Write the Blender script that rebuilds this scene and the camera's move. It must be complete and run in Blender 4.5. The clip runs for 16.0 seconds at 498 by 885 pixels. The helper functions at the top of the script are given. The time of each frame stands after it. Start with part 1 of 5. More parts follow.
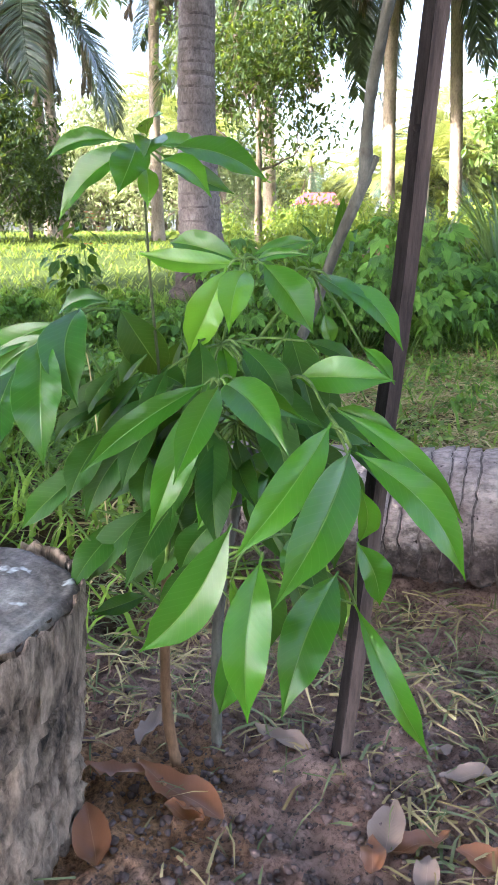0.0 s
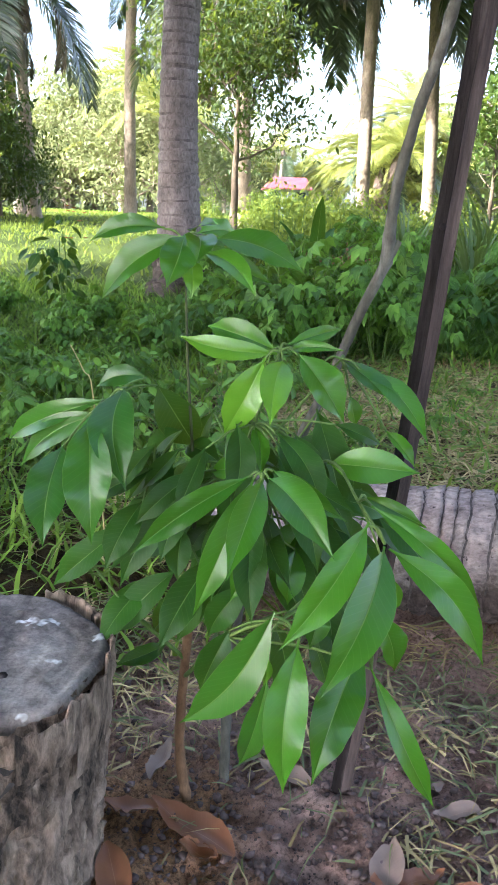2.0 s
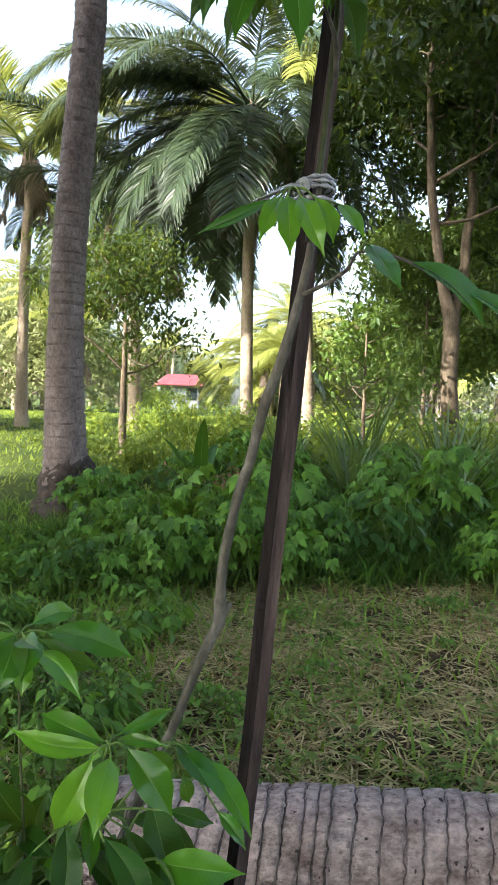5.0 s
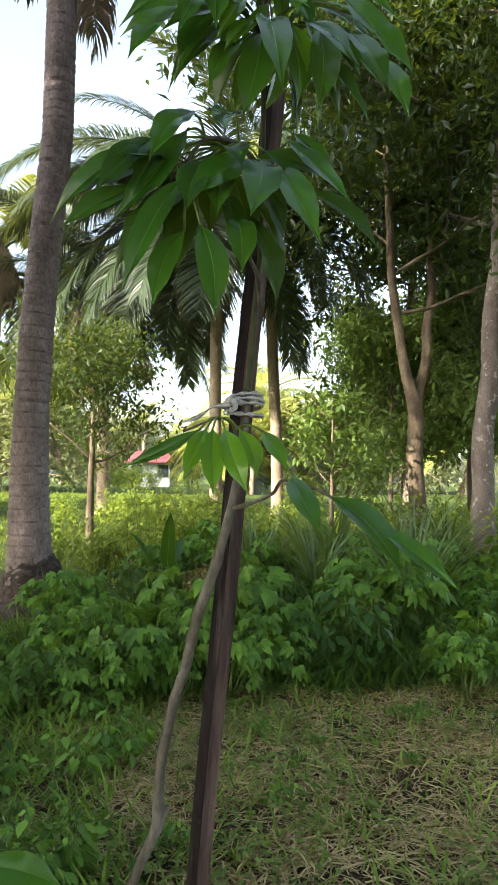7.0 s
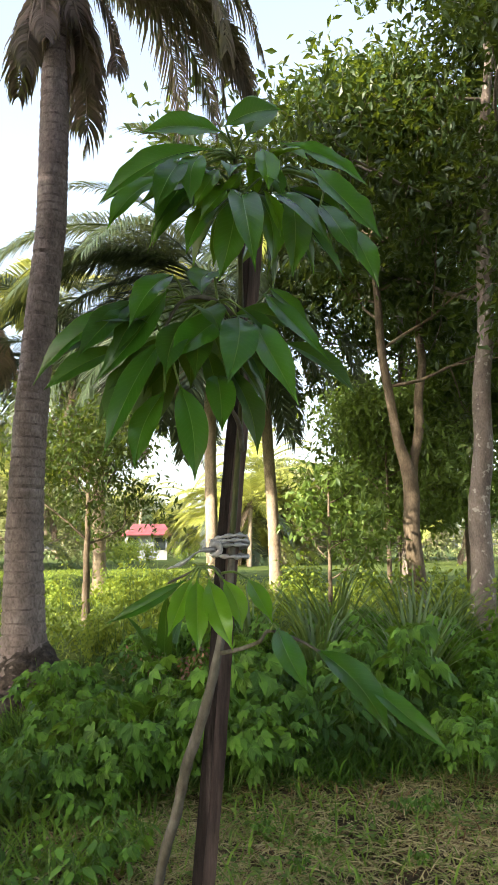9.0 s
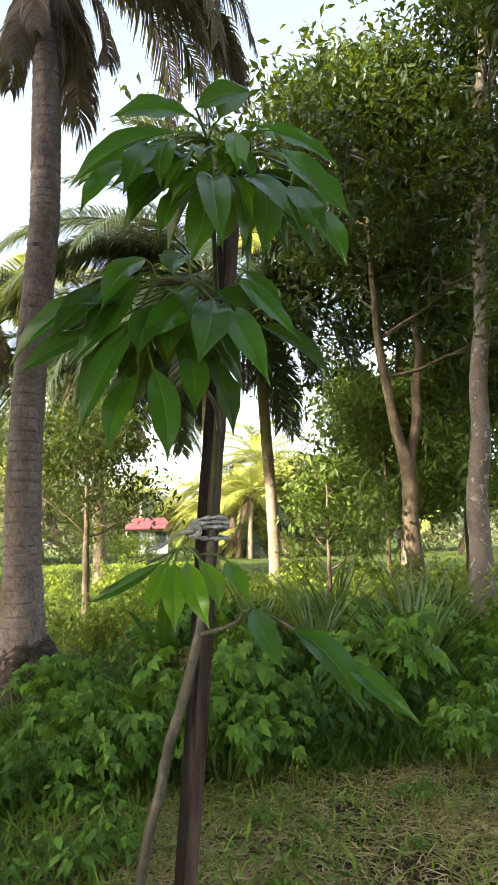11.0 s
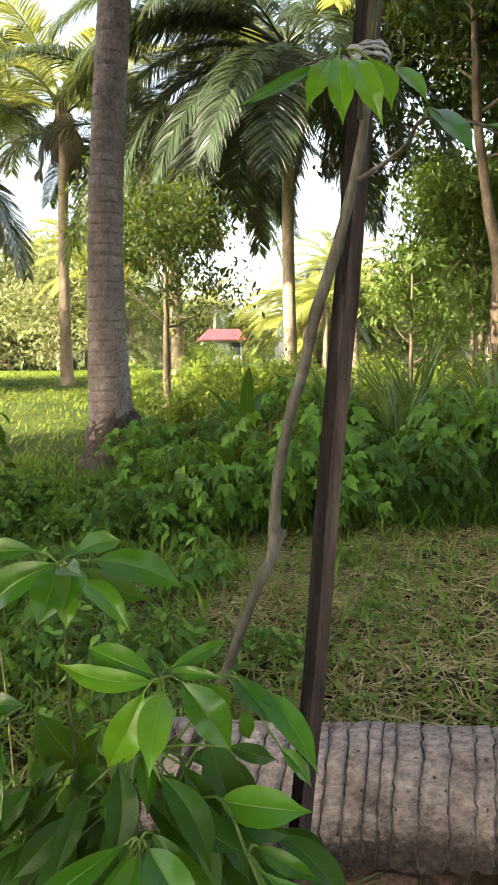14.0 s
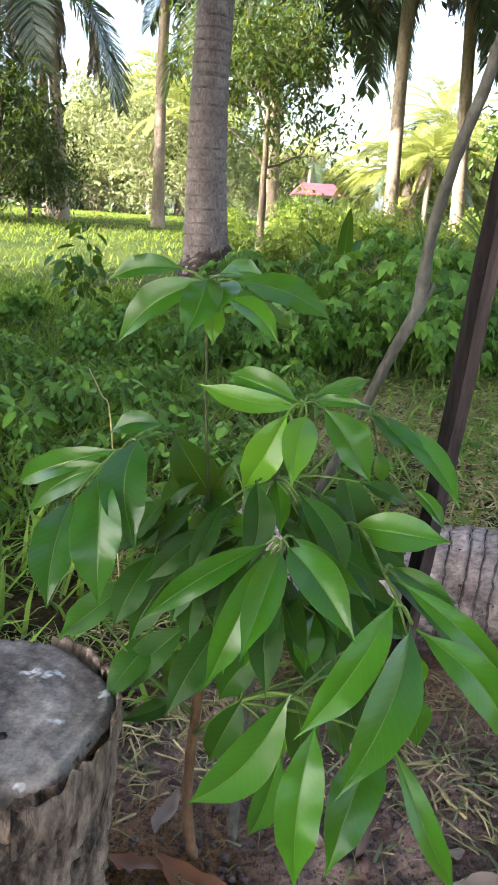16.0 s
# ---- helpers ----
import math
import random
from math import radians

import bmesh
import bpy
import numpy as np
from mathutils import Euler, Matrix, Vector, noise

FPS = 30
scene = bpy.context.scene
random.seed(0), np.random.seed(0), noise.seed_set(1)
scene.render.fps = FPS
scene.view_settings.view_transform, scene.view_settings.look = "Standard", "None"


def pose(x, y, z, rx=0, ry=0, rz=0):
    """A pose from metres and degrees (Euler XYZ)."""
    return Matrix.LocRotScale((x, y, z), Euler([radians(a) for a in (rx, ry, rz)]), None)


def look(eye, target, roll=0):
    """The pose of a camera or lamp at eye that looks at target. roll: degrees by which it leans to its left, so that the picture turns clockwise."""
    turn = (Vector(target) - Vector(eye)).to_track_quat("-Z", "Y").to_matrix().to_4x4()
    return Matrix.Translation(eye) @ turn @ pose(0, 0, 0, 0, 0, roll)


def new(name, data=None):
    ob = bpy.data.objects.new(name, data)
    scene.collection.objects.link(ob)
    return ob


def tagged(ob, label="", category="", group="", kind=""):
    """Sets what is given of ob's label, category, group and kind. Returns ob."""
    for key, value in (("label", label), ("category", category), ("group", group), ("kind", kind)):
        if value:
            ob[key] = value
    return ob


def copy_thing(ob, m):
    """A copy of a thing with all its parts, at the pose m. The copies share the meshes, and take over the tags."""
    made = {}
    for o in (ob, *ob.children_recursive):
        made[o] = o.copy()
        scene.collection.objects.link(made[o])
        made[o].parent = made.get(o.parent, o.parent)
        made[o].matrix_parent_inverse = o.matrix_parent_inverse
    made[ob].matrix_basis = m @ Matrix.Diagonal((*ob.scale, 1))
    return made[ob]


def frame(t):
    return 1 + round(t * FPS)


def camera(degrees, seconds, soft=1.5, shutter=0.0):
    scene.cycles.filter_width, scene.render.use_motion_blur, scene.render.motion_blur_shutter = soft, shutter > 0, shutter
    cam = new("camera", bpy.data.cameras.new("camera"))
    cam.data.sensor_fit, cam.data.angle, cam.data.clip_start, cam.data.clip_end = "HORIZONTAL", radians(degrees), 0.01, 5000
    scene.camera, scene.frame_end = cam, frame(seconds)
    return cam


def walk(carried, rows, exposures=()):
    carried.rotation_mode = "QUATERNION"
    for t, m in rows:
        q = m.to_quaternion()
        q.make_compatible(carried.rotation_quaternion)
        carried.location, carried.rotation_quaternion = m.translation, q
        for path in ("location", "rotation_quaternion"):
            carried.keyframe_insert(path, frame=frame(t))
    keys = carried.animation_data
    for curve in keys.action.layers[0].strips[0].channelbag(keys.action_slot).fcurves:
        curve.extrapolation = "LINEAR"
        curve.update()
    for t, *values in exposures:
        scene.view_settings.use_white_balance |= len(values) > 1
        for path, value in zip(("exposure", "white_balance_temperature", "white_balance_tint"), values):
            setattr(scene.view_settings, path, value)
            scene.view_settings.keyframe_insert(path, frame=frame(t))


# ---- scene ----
cam = camera(35.0, 16.0)
PATH = [
    (0, (-0.011, 0.032, 0.803), (0.019, 1.962, 0.282), -0.1),
    (0.5, (0.002, 0.019, 0.839), (0.025, 1.947, 0.306), -0.9),
    (1, (-0.022, 0.016, 0.854), (0.013, 1.939, 0.306), -0.6),
    (1.5, (-0.065, 0.016, 0.899), (-0.019, 1.937, 0.343), 0.2),
    (2, (-0.105, 0.004, 0.941), (0.019, 1.919, 0.378), 2.3),
    (2.5, (-0.11, -0.012, 0.99), (0.122, 1.918, 0.519), 3.5),
    (3, (-0.087, -0.014, 1.024), (0.186, 1.923, 0.603), 3.7),
    (3.5, (-0.057, -0.008, 1.073), (0.252, 1.932, 0.699), 3.9),
    (4, (-0.032, -0.022, 1.134), (0.283, 1.922, 0.788), 2.8),
    (4.5, (-0.025, -0.032, 1.183), (0.292, 1.922, 0.897), 1.9),
    (5, (-0.025, -0.034, 1.233), (0.348, 1.928, 1.138), 1.9),
    (5.2, (-0.025, -0.036, 1.238), (0.401, 1.915, 1.137), 2.0),
    (7.3, (0.028, -0.066, 1.463), (0.468, 1.882, 1.579), 0.9),
    (7.5, (0.027, -0.071, 1.474), (0.468, 1.876, 1.601), 0.7),
    (8, (0.04, -0.076, 1.517), (0.482, 1.867, 1.694), 0.1),
    (8.5, (0.037, -0.079, 1.543), (0.48, 1.859, 1.756), -0.1),
    (8.7, (0.037, -0.077, 1.546), (0.479, 1.855, 1.811), -0.3),
    (11, (0.069, -0.091, 1.529), (0.511, 1.844, 1.776), -1.1),
    (11.5, (0.065, -0.08, 1.506), (0.507, 1.857, 1.738), -0.9),
    (12, (0.045, -0.063, 1.44), (0.488, 1.875, 1.652), -0.4),
    (12.5, (0.036, -0.023, 1.377), (0.47, 1.926, 1.478), 0.0),
    (13, (0.028, -0.01, 1.312), (0.424, 1.95, 1.321), -0.0),
    (13.5, (0.002, 0.041, 1.228), (0.333, 2.013, 1.178), -0.2),
    (14, (-0.016, 0.063, 1.168), (0.243, 2.035, 0.956), -0.3),
    (14.5, (-0.047, 0.06, 1.126), (0.167, 2.029, 0.854), 1.6),
    (15, (-0.084, 0.067, 1.088), (0.05, 2.043, 0.809), 1.6),
    (15.5, (-0.094, 0.086, 1.032), (-0.034, 2.048, 0.647), 1.7),
    (16, (-0.103, 0.081, 0.988), (-0.032, 2.001, 0.432), 3.5),
]
EXPOSURES = [(0.0, 2.85, 5650, 16), (2.0, 2.62, 5600, 14), (3.5, 2.32, 5700, 8), (5.0, 2.0, 6000, 9), (8.0, 1.87, 6600, 9), (12.0, 1.89, 7000, 9), (13.5, 2.06, 7100, 9), (15.0, 2.26, 6700, 9), (16.0, 2.42, 6000, 12)]
walk(cam, [(t, look(eye, target, roll)) for t, eye, target, roll in PATH], EXPOSURES)

# ---- light ----
SUN_FROM = Vector((-0.80, -0.42, 0.47)).normalized()
world = bpy.data.worlds.new("sky")
scene.world = world
world.use_nodes = True
wn = world.node_tree
sky = wn.nodes.new("ShaderNodeTexSky")
sky.sky_type = "NISHITA"
sky.sun_disc = False
sky.sun_elevation = math.asin(SUN_FROM.z)
sky.sun_rotation = math.atan2(SUN_FROM.x, SUN_FROM.y)
sky.air_density, sky.dust_density, sky.ozone_density = 1.0, 3.0, 1.0
haze = wn.nodes.new("ShaderNodeHueSaturation")
haze.inputs["Saturation"].default_value, haze.inputs["Value"].default_value = 0.68, 1.12
wn.links.new(sky.outputs[0], haze.inputs["Color"])
wn.links.new(haze.outputs[0], wn.nodes["Background"].inputs[0])
wn.nodes["Background"].inputs[1].default_value = 0.15
sun = new("sun", bpy.data.lights.new("sun", "SUN"))
sun.data.energy, sun.data.angle, sun.data.color = 5.0, radians(0.6), (1.0, 0.9, 0.74)
sun.matrix_world = look((0, 0, 20), Vector((0, 0, 20)) - SUN_FROM)

# ---- materials ----


def base_material(name, rough=0.7, spec=0.4):
    m = bpy.data.materials.new(name)
    m.use_nodes = True
    nt = m.node_tree
    p = nt.nodes["Principled BSDF"]
    p.inputs["Roughness"].default_value = rough
    p.inputs["Specular IOR Level"].default_value = spec
    return m, nt, p


def node(nt, kind, **values):
    n = nt.nodes.new(kind)
    for k, v in values.items():
        n.inputs[k].default_value = v
    return n


def ramp(nt, source, stops):
    r = nt.nodes.new("ShaderNodeValToRGB")
    els = r.color_ramp.elements
    while len(els) < len(stops):
        els.new(0.5)
    for e, (at, c) in zip(els, stops):
        e.position, e.color = at, (*c, 1)
    nt.links.new(source, r.inputs[0])
    return r.outputs[0]


def noise_tex(nt, scale, detail=4.0, coords=None, rough=0.6):
    n = node(nt, "ShaderNodeTexNoise", Scale=scale, Detail=detail, Roughness=rough)
    if coords is not None:
        nt.links.new(coords, n.inputs["Vector"])
    return n.outputs[0]


def mixed(nt, fac, a, b, how="MIX"):
    m = nt.nodes.new("ShaderNodeMix")
    m.data_type, m.blend_type = "RGBA", how
    for sock, v in ((m.inputs[0], fac), (m.inputs[6], a), (m.inputs[7], b)):
        if isinstance(v, bpy.types.NodeSocket):
            nt.links.new(v, sock)
        elif isinstance(v, (int, float)):
            sock.default_value = v
        else:
            sock.default_value = (*v, 1)
    return m.outputs[2]


def bumped(nt, p, height, strength=0.4, distance=0.01):
    b = node(nt, "ShaderNodeBump", Strength=strength, Distance=distance)
    nt.links.new(height, b.inputs["Height"])
    nt.links.new(b.outputs[0], p.inputs["Normal"])


def math_node(nt, op, a, b=0.0):
    n = nt.nodes.new("ShaderNodeMath")
    n.operation = op
    for sock, v in zip(n.inputs, (a, b)):
        if isinstance(v, bpy.types.NodeSocket):
            nt.links.new(v, sock)
        else:
            sock.default_value = v
    return n.outputs[0]


def leaf_material(name, dark, light, rough=0.4, glow=0.3, rib=(0.3, 0.42, 0.1), per_island=True, spec=0.5, ribs=True, lit=(0.36, 0.46, 0.03)):
    """A leaf: two greens that vary from leaf to leaf, a pale midrib, side veins, some light coming through."""
    m, nt, p = base_material(name, rough, spec)
    tc = nt.nodes.new("ShaderNodeTexCoord")
    if per_island:
        rnd = nt.nodes.new("ShaderNodeNewGeometry").outputs["Random Per Island"]
    else:
        rnd = nt.nodes.new("ShaderNodeObjectInfo").outputs["Random"]
    fine = noise_tex(nt, 30.0, 5.0, tc.outputs["Object"])
    value = math_node(nt, "ADD", math_node(nt, "MULTIPLY", rnd, 0.75), math_node(nt, "MULTIPLY", fine, 0.3))
    col = ramp(nt, value, ((0.05, dark), (0.95, light)))
    if ribs:
        sep = nt.nodes.new("ShaderNodeSeparateXYZ")
        nt.links.new(tc.outputs["UV"], sep.inputs[0])
        off = math_node(nt, "ABSOLUTE", math_node(nt, "SUBTRACT", sep.outputs[0], 0.5))
        on_rib = math_node(nt, "LESS_THAN", off, 0.011)
        vein = math_node(nt, "SINE", math_node(nt, "MULTIPLY", math_node(nt, "SUBTRACT", sep.outputs[1], math_node(nt, "MULTIPLY", off, 0.3)), 105.0))
        col = mixed(nt, math_node(nt, "MULTIPLY", math_node(nt, "GREATER_THAN", vein, 0.93), 0.06), col, rib)
        col = mixed(nt, math_node(nt, "MULTIPLY", on_rib, 0.4), col, rib)
        col = mixed(nt, math_node(nt, "MULTIPLY", math_node(nt, "GREATER_THAN", off, 0.49), 0.25), col, rib)
        bumped(nt, p, math_node(nt, "ADD", math_node(nt, "MULTIPLY", vein, 0.08), fine), 0.16, 0.002)
    nt.links.new(col, p.inputs["Base Color"])
    through_light = nt.nodes.new("ShaderNodeBsdfTranslucent")
    nt.links.new(mixed(nt, 0.6, col, lit), through_light.inputs[0])
    mix = nt.nodes.new("ShaderNodeMixShader")
    mix.inputs[0].default_value = glow
    nt.links.new(p.outputs[0], mix.inputs[1])
    nt.links.new(through_light.outputs[0], mix.inputs[2])
    nt.links.new(mix.outputs[0], nt.nodes["Material Output"].inputs[0])
    return m


def rough_material(name, stops, scale=6.0, rough=0.85, bump=0.5, bump_scale=40.0, stretch=(1, 1, 1), depth=0.01, spec=0.25, spots=None, mottle=0.55, crust=None):
    """Bark, wood, soil: colours over a coarse noise, mottled by a finer one, with relief."""
    m, nt, p = base_material(name, rough, spec)
    tc = nt.nodes.new("ShaderNodeTexCoord")
    mp = nt.nodes.new("ShaderNodeMapping")
    mp.inputs["Scale"].default_value = stretch
    nt.links.new(tc.outputs["Object"], mp.inputs[0])
    big = noise_tex(nt, scale, 6.0, mp.outputs[0], 0.65)
    fine = noise_tex(nt, bump_scale, 8.0, mp.outputs[0], 0.7)
    col = ramp(nt, big, stops)
    col = mixed(nt, mottle, col, ramp(nt, fine, ((0.32, (0.2, 0.2, 0.2)), (0.6, (1, 1, 1)))), "MULTIPLY")
    if spots:
        s_scale, s_from, s_col = spots
        mask = ramp(nt, noise_tex(nt, s_scale, 3.0, tc.outputs["Object"]), ((s_from, (0, 0, 0)), (s_from + 0.05, (1, 1, 1))))
        col = mixed(nt, mask, col, s_col)
    relief = math_node(nt, "ADD", fine, big)
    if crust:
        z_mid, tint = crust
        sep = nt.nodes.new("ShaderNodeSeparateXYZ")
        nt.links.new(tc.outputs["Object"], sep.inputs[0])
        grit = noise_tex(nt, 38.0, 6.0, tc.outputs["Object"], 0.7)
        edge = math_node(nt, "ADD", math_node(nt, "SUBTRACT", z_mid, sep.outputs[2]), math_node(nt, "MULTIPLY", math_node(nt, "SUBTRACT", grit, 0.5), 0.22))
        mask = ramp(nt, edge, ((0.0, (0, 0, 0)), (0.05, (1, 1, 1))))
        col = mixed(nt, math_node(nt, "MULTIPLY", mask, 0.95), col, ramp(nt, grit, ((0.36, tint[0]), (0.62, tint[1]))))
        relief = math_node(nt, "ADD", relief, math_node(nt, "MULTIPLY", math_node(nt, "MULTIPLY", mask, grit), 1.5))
    nt.links.new(col, p.inputs["Base Color"])
    bumped(nt, p, relief, bump, depth)
    return m


sapling_leaf = leaf_material("glossy_leaf", (0.018, 0.10, 0.007), (0.058, 0.21, 0.012), 0.27, 0.3, per_island=False, spec=0.42)
mid_leaf = leaf_material("mid_leaf", (0.014, 0.08, 0.010), (0.042, 0.165, 0.014), 0.27, 0.25, per_island=False, spec=0.5)
young_leaf = leaf_material("young_leaf", (0.06, 0.21, 0.012), (0.125, 0.32, 0.018), 0.27, 0.35, per_island=False, spec=0.5)
# inner-crown shade put into a dark green; herb and seedling use it too
dark_leaf = leaf_material("dark_leaf", (0.009, 0.05, 0.006), (0.026, 0.10, 0.010), 0.42, 0.22, per_island=False, spec=0.2)
weed_leaf = leaf_material("weed_leaf", (0.012, 0.052, 0.008), (0.14, 0.30, 0.038), 0.5, 0.24, spec=0.22)
dark_weed = leaf_material("dark_weed_leaf", (0.010, 0.042, 0.010), (0.05, 0.13, 0.022), 0.5, 0.22, spec=0.18)
olive_weed = leaf_material("olive_weed_leaf", (0.04, 0.09, 0.02), (0.23, 0.32, 0.075), 0.55, 0.25, spec=0.2)
# far leaves: distant haze and full sun are put into this pale green
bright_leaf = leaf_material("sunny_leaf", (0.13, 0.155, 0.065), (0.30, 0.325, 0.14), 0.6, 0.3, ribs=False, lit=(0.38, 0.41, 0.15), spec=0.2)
# the big crowns' shade is put into this dark green
tree_leaf = leaf_material("tree_leaf", (0.012, 0.03, 0.009), (0.036, 0.064, 0.0155), 0.42, 0.26, ribs=False, spec=0.35)
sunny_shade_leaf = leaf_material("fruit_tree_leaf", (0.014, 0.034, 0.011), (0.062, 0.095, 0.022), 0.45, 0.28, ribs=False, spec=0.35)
strap_leaf = leaf_material("strap_leaf", (0.04, 0.085, 0.026), (0.12, 0.18, 0.06), 0.4, 0.2, ribs=False)
# dark leaflet green: the shade of the palm crowns is put into it
shaded_palm_leaf = leaf_material("shaded_palm_leaflet", (0.016, 0.034, 0.018), (0.058, 0.085, 0.04), 0.38, 0.2, ribs=False, spec=0.5, lit=(0.3, 0.34, 0.07))
# tree leaf in the sun, its brightness held in the colour
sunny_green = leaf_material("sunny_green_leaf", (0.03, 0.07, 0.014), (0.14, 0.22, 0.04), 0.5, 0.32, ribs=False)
# yellow leaflets: sun on the fronds is put into the colour
sunlit_palm_leaf = leaf_material("sunny_palm_leaflet", (0.2, 0.26, 0.055), (0.5, 0.5, 0.13), 0.42, 0.45, ribs=False, lit=(0.5, 0.5, 0.12))
palm_dry = leaf_material("dry_palm_leaflet", (0.10, 0.072, 0.07), (0.25, 0.185, 0.15), 0.8, 0.2, rib=(0.3, 0.2, 0.1), ribs=False, spec=0.2)
grass_green = leaf_material("grass_blade", (0.03, 0.09, 0.012), (0.27, 0.42, 0.06), 0.55, 0.28, ribs=False, spec=0.18)
grass_dry = leaf_material("straw", (0.17, 0.11, 0.045), (0.66, 0.53, 0.27), 0.8, 0.1, ribs=False, spec=0.2)
dead_leaf = leaf_material("dead_leaf", (0.13, 0.05, 0.027), (0.29, 0.125, 0.066), 0.33, 0.08, rib=(0.4, 0.25, 0.14), spec=0.4)
grey_dead_leaf = leaf_material("grey_dead_leaf", (0.17, 0.115, 0.092), (0.33, 0.24, 0.20), 0.6, 0.08, rib=(0.42, 0.33, 0.26), spec=0.4)
# grass of the field with the sunlight put into its colour
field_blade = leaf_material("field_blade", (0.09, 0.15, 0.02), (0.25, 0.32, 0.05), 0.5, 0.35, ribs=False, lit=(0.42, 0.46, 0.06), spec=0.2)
wilted_blade = leaf_material("wilted_blade", (0.10, 0.13, 0.055), (0.27, 0.29, 0.15), 0.7, 0.2, ribs=False, spec=0.25)
# weed leaves whose yellow is sunlight painted into the green
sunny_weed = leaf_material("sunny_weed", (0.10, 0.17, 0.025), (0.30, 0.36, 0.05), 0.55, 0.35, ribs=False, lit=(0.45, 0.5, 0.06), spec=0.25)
olive_blade = leaf_material("olive_blade", (0.07, 0.11, 0.022), (0.36, 0.41, 0.11), 0.6, 0.25, ribs=False, spec=0.18)
rust_blade = leaf_material("rust_blade", (0.13, 0.062, 0.03), (0.44, 0.24, 0.125), 0.8, 0.12, ribs=False, spec=0.15)
deep_grass = leaf_material("deep_grass", (0.012, 0.045, 0.008), (0.10, 0.22, 0.03), 0.5, 0.22, ribs=False, spec=0.2)
petal_red = leaf_material("red_petal", (0.4, 0.02, 0.02), (0.6, 0.05, 0.03), 0.5, 0.3, ribs=False)
palm_bark = rough_material("palm_bark", ((0.3, (0.16, 0.125, 0.115)), (0.55, (0.32, 0.258, 0.238)), (0.75, (0.47, 0.4, 0.375))), 5.0, 0.9, 0.8, 45.0, (1, 1, 0.5), 0.015, mottle=0.7)
pale_bark = rough_material("pale_bark", ((0.3, (0.26, 0.2, 0.14)), (0.6, (0.45, 0.36, 0.27)), (0.8, (0.55, 0.47, 0.38))), 3.0, 0.85, 0.5, 40.0, (1, 1, 0.4), 0.01)
grey_bark = rough_material("grey_bark", ((0.3, (0.14, 0.11, 0.095)), (0.55, (0.25, 0.205, 0.175)), (0.75, (0.36, 0.32, 0.28))), 4.0, 0.9, 0.5, 50.0, (1, 1, 0.5), 0.01, spots=(9.0, 0.6, (0.42, 0.38, 0.33)))
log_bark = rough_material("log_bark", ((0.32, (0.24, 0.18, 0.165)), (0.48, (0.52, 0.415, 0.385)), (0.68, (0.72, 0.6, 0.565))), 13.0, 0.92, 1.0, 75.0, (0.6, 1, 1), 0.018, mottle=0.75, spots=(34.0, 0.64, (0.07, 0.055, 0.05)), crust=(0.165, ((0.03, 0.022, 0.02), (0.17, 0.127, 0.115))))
ring_bark = rough_material("ring_bark", ((0.3, (0.11, 0.085, 0.078)), (0.7, (0.36, 0.29, 0.27))), 12.0, 0.95, 0.6, 60.0)
warm_bark = rough_material("warm_bark", ((0.3, (0.08, 0.06, 0.042)), (0.55, (0.19, 0.145, 0.10)), (0.75, (0.33, 0.26, 0.19))), 5.0, 0.9, 0.6, 45.0, (1, 1, 0.4), 0.012)
shoot_dark = rough_material("shoot_dark", ((0.3, (0.045, 0.06, 0.02)), (0.7, (0.10, 0.11, 0.04))), 20.0, 0.6, 0.2, 120.0, (1, 1, 0.4), 0.002)
groove_bark = rough_material("groove_bark", ((0.3, (0.07, 0.055, 0.048)), (0.7, (0.17, 0.14, 0.125))), 20.0, 0.95, 0.6, 80.0)
stump_bark = rough_material("stump_bark", ((0.38, (0.06, 0.048, 0.04)), (0.46, (0.32, 0.235, 0.18)), (0.55, (0.62, 0.46, 0.35)), (0.72, (0.78, 0.61, 0.47))), 15.0, 0.95, 1.0, 70.0, (1, 1, 0.35), 0.025, mottle=0.8)
stump_cut = rough_material("stump_cut", ((0.40, (0.075, 0.063, 0.056)), (0.5, (0.25, 0.215, 0.195)), (0.64, (0.52, 0.465, 0.42))), 5.5, 0.85, 0.5, 140.0, (1, 1, 1), 0.004, spots=(17.0, 0.66, (0.75, 0.75, 0.74)))
stem_grey = rough_material("stem_grey", ((0.3, (0.07, 0.066, 0.05)), (0.55, (0.15, 0.14, 0.115)), (0.75, (0.27, 0.26, 0.23))), 14.0, 0.8, 0.5, 120.0, (1, 1, 0.4), 0.003)
stem_brown = rough_material("stem_brown", ((0.3, (0.16, 0.085, 0.045)), (0.7, (0.34, 0.2, 0.11))), 16.0, 0.75, 0.4, 120.0, (1, 1, 0.4), 0.003)
shoot_green = rough_material("shoot_green", ((0.3, (0.09, 0.16, 0.03)), (0.7, (0.2, 0.3, 0.07))), 20.0, 0.6, 0.2, 120.0, (1, 1, 0.4), 0.002)
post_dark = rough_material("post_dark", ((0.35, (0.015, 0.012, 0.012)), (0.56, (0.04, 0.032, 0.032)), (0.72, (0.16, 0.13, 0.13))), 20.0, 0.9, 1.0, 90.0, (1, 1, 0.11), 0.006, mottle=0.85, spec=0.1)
root_bark = rough_material("root_bark", ((0.3, (0.03, 0.024, 0.02)), (0.7, (0.14, 0.11, 0.095))), 18.0, 0.95, 1.0, 60.0)
log_groove = rough_material("log_groove", ((0.35, (0.07, 0.054, 0.05)), (0.65, (0.36, 0.295, 0.275))), 25.0, 0.95, 0.8, 80.0)
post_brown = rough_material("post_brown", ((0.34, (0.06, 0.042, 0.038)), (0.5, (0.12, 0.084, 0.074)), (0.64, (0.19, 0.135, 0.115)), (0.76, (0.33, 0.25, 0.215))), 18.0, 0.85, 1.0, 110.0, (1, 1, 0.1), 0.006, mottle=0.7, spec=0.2)
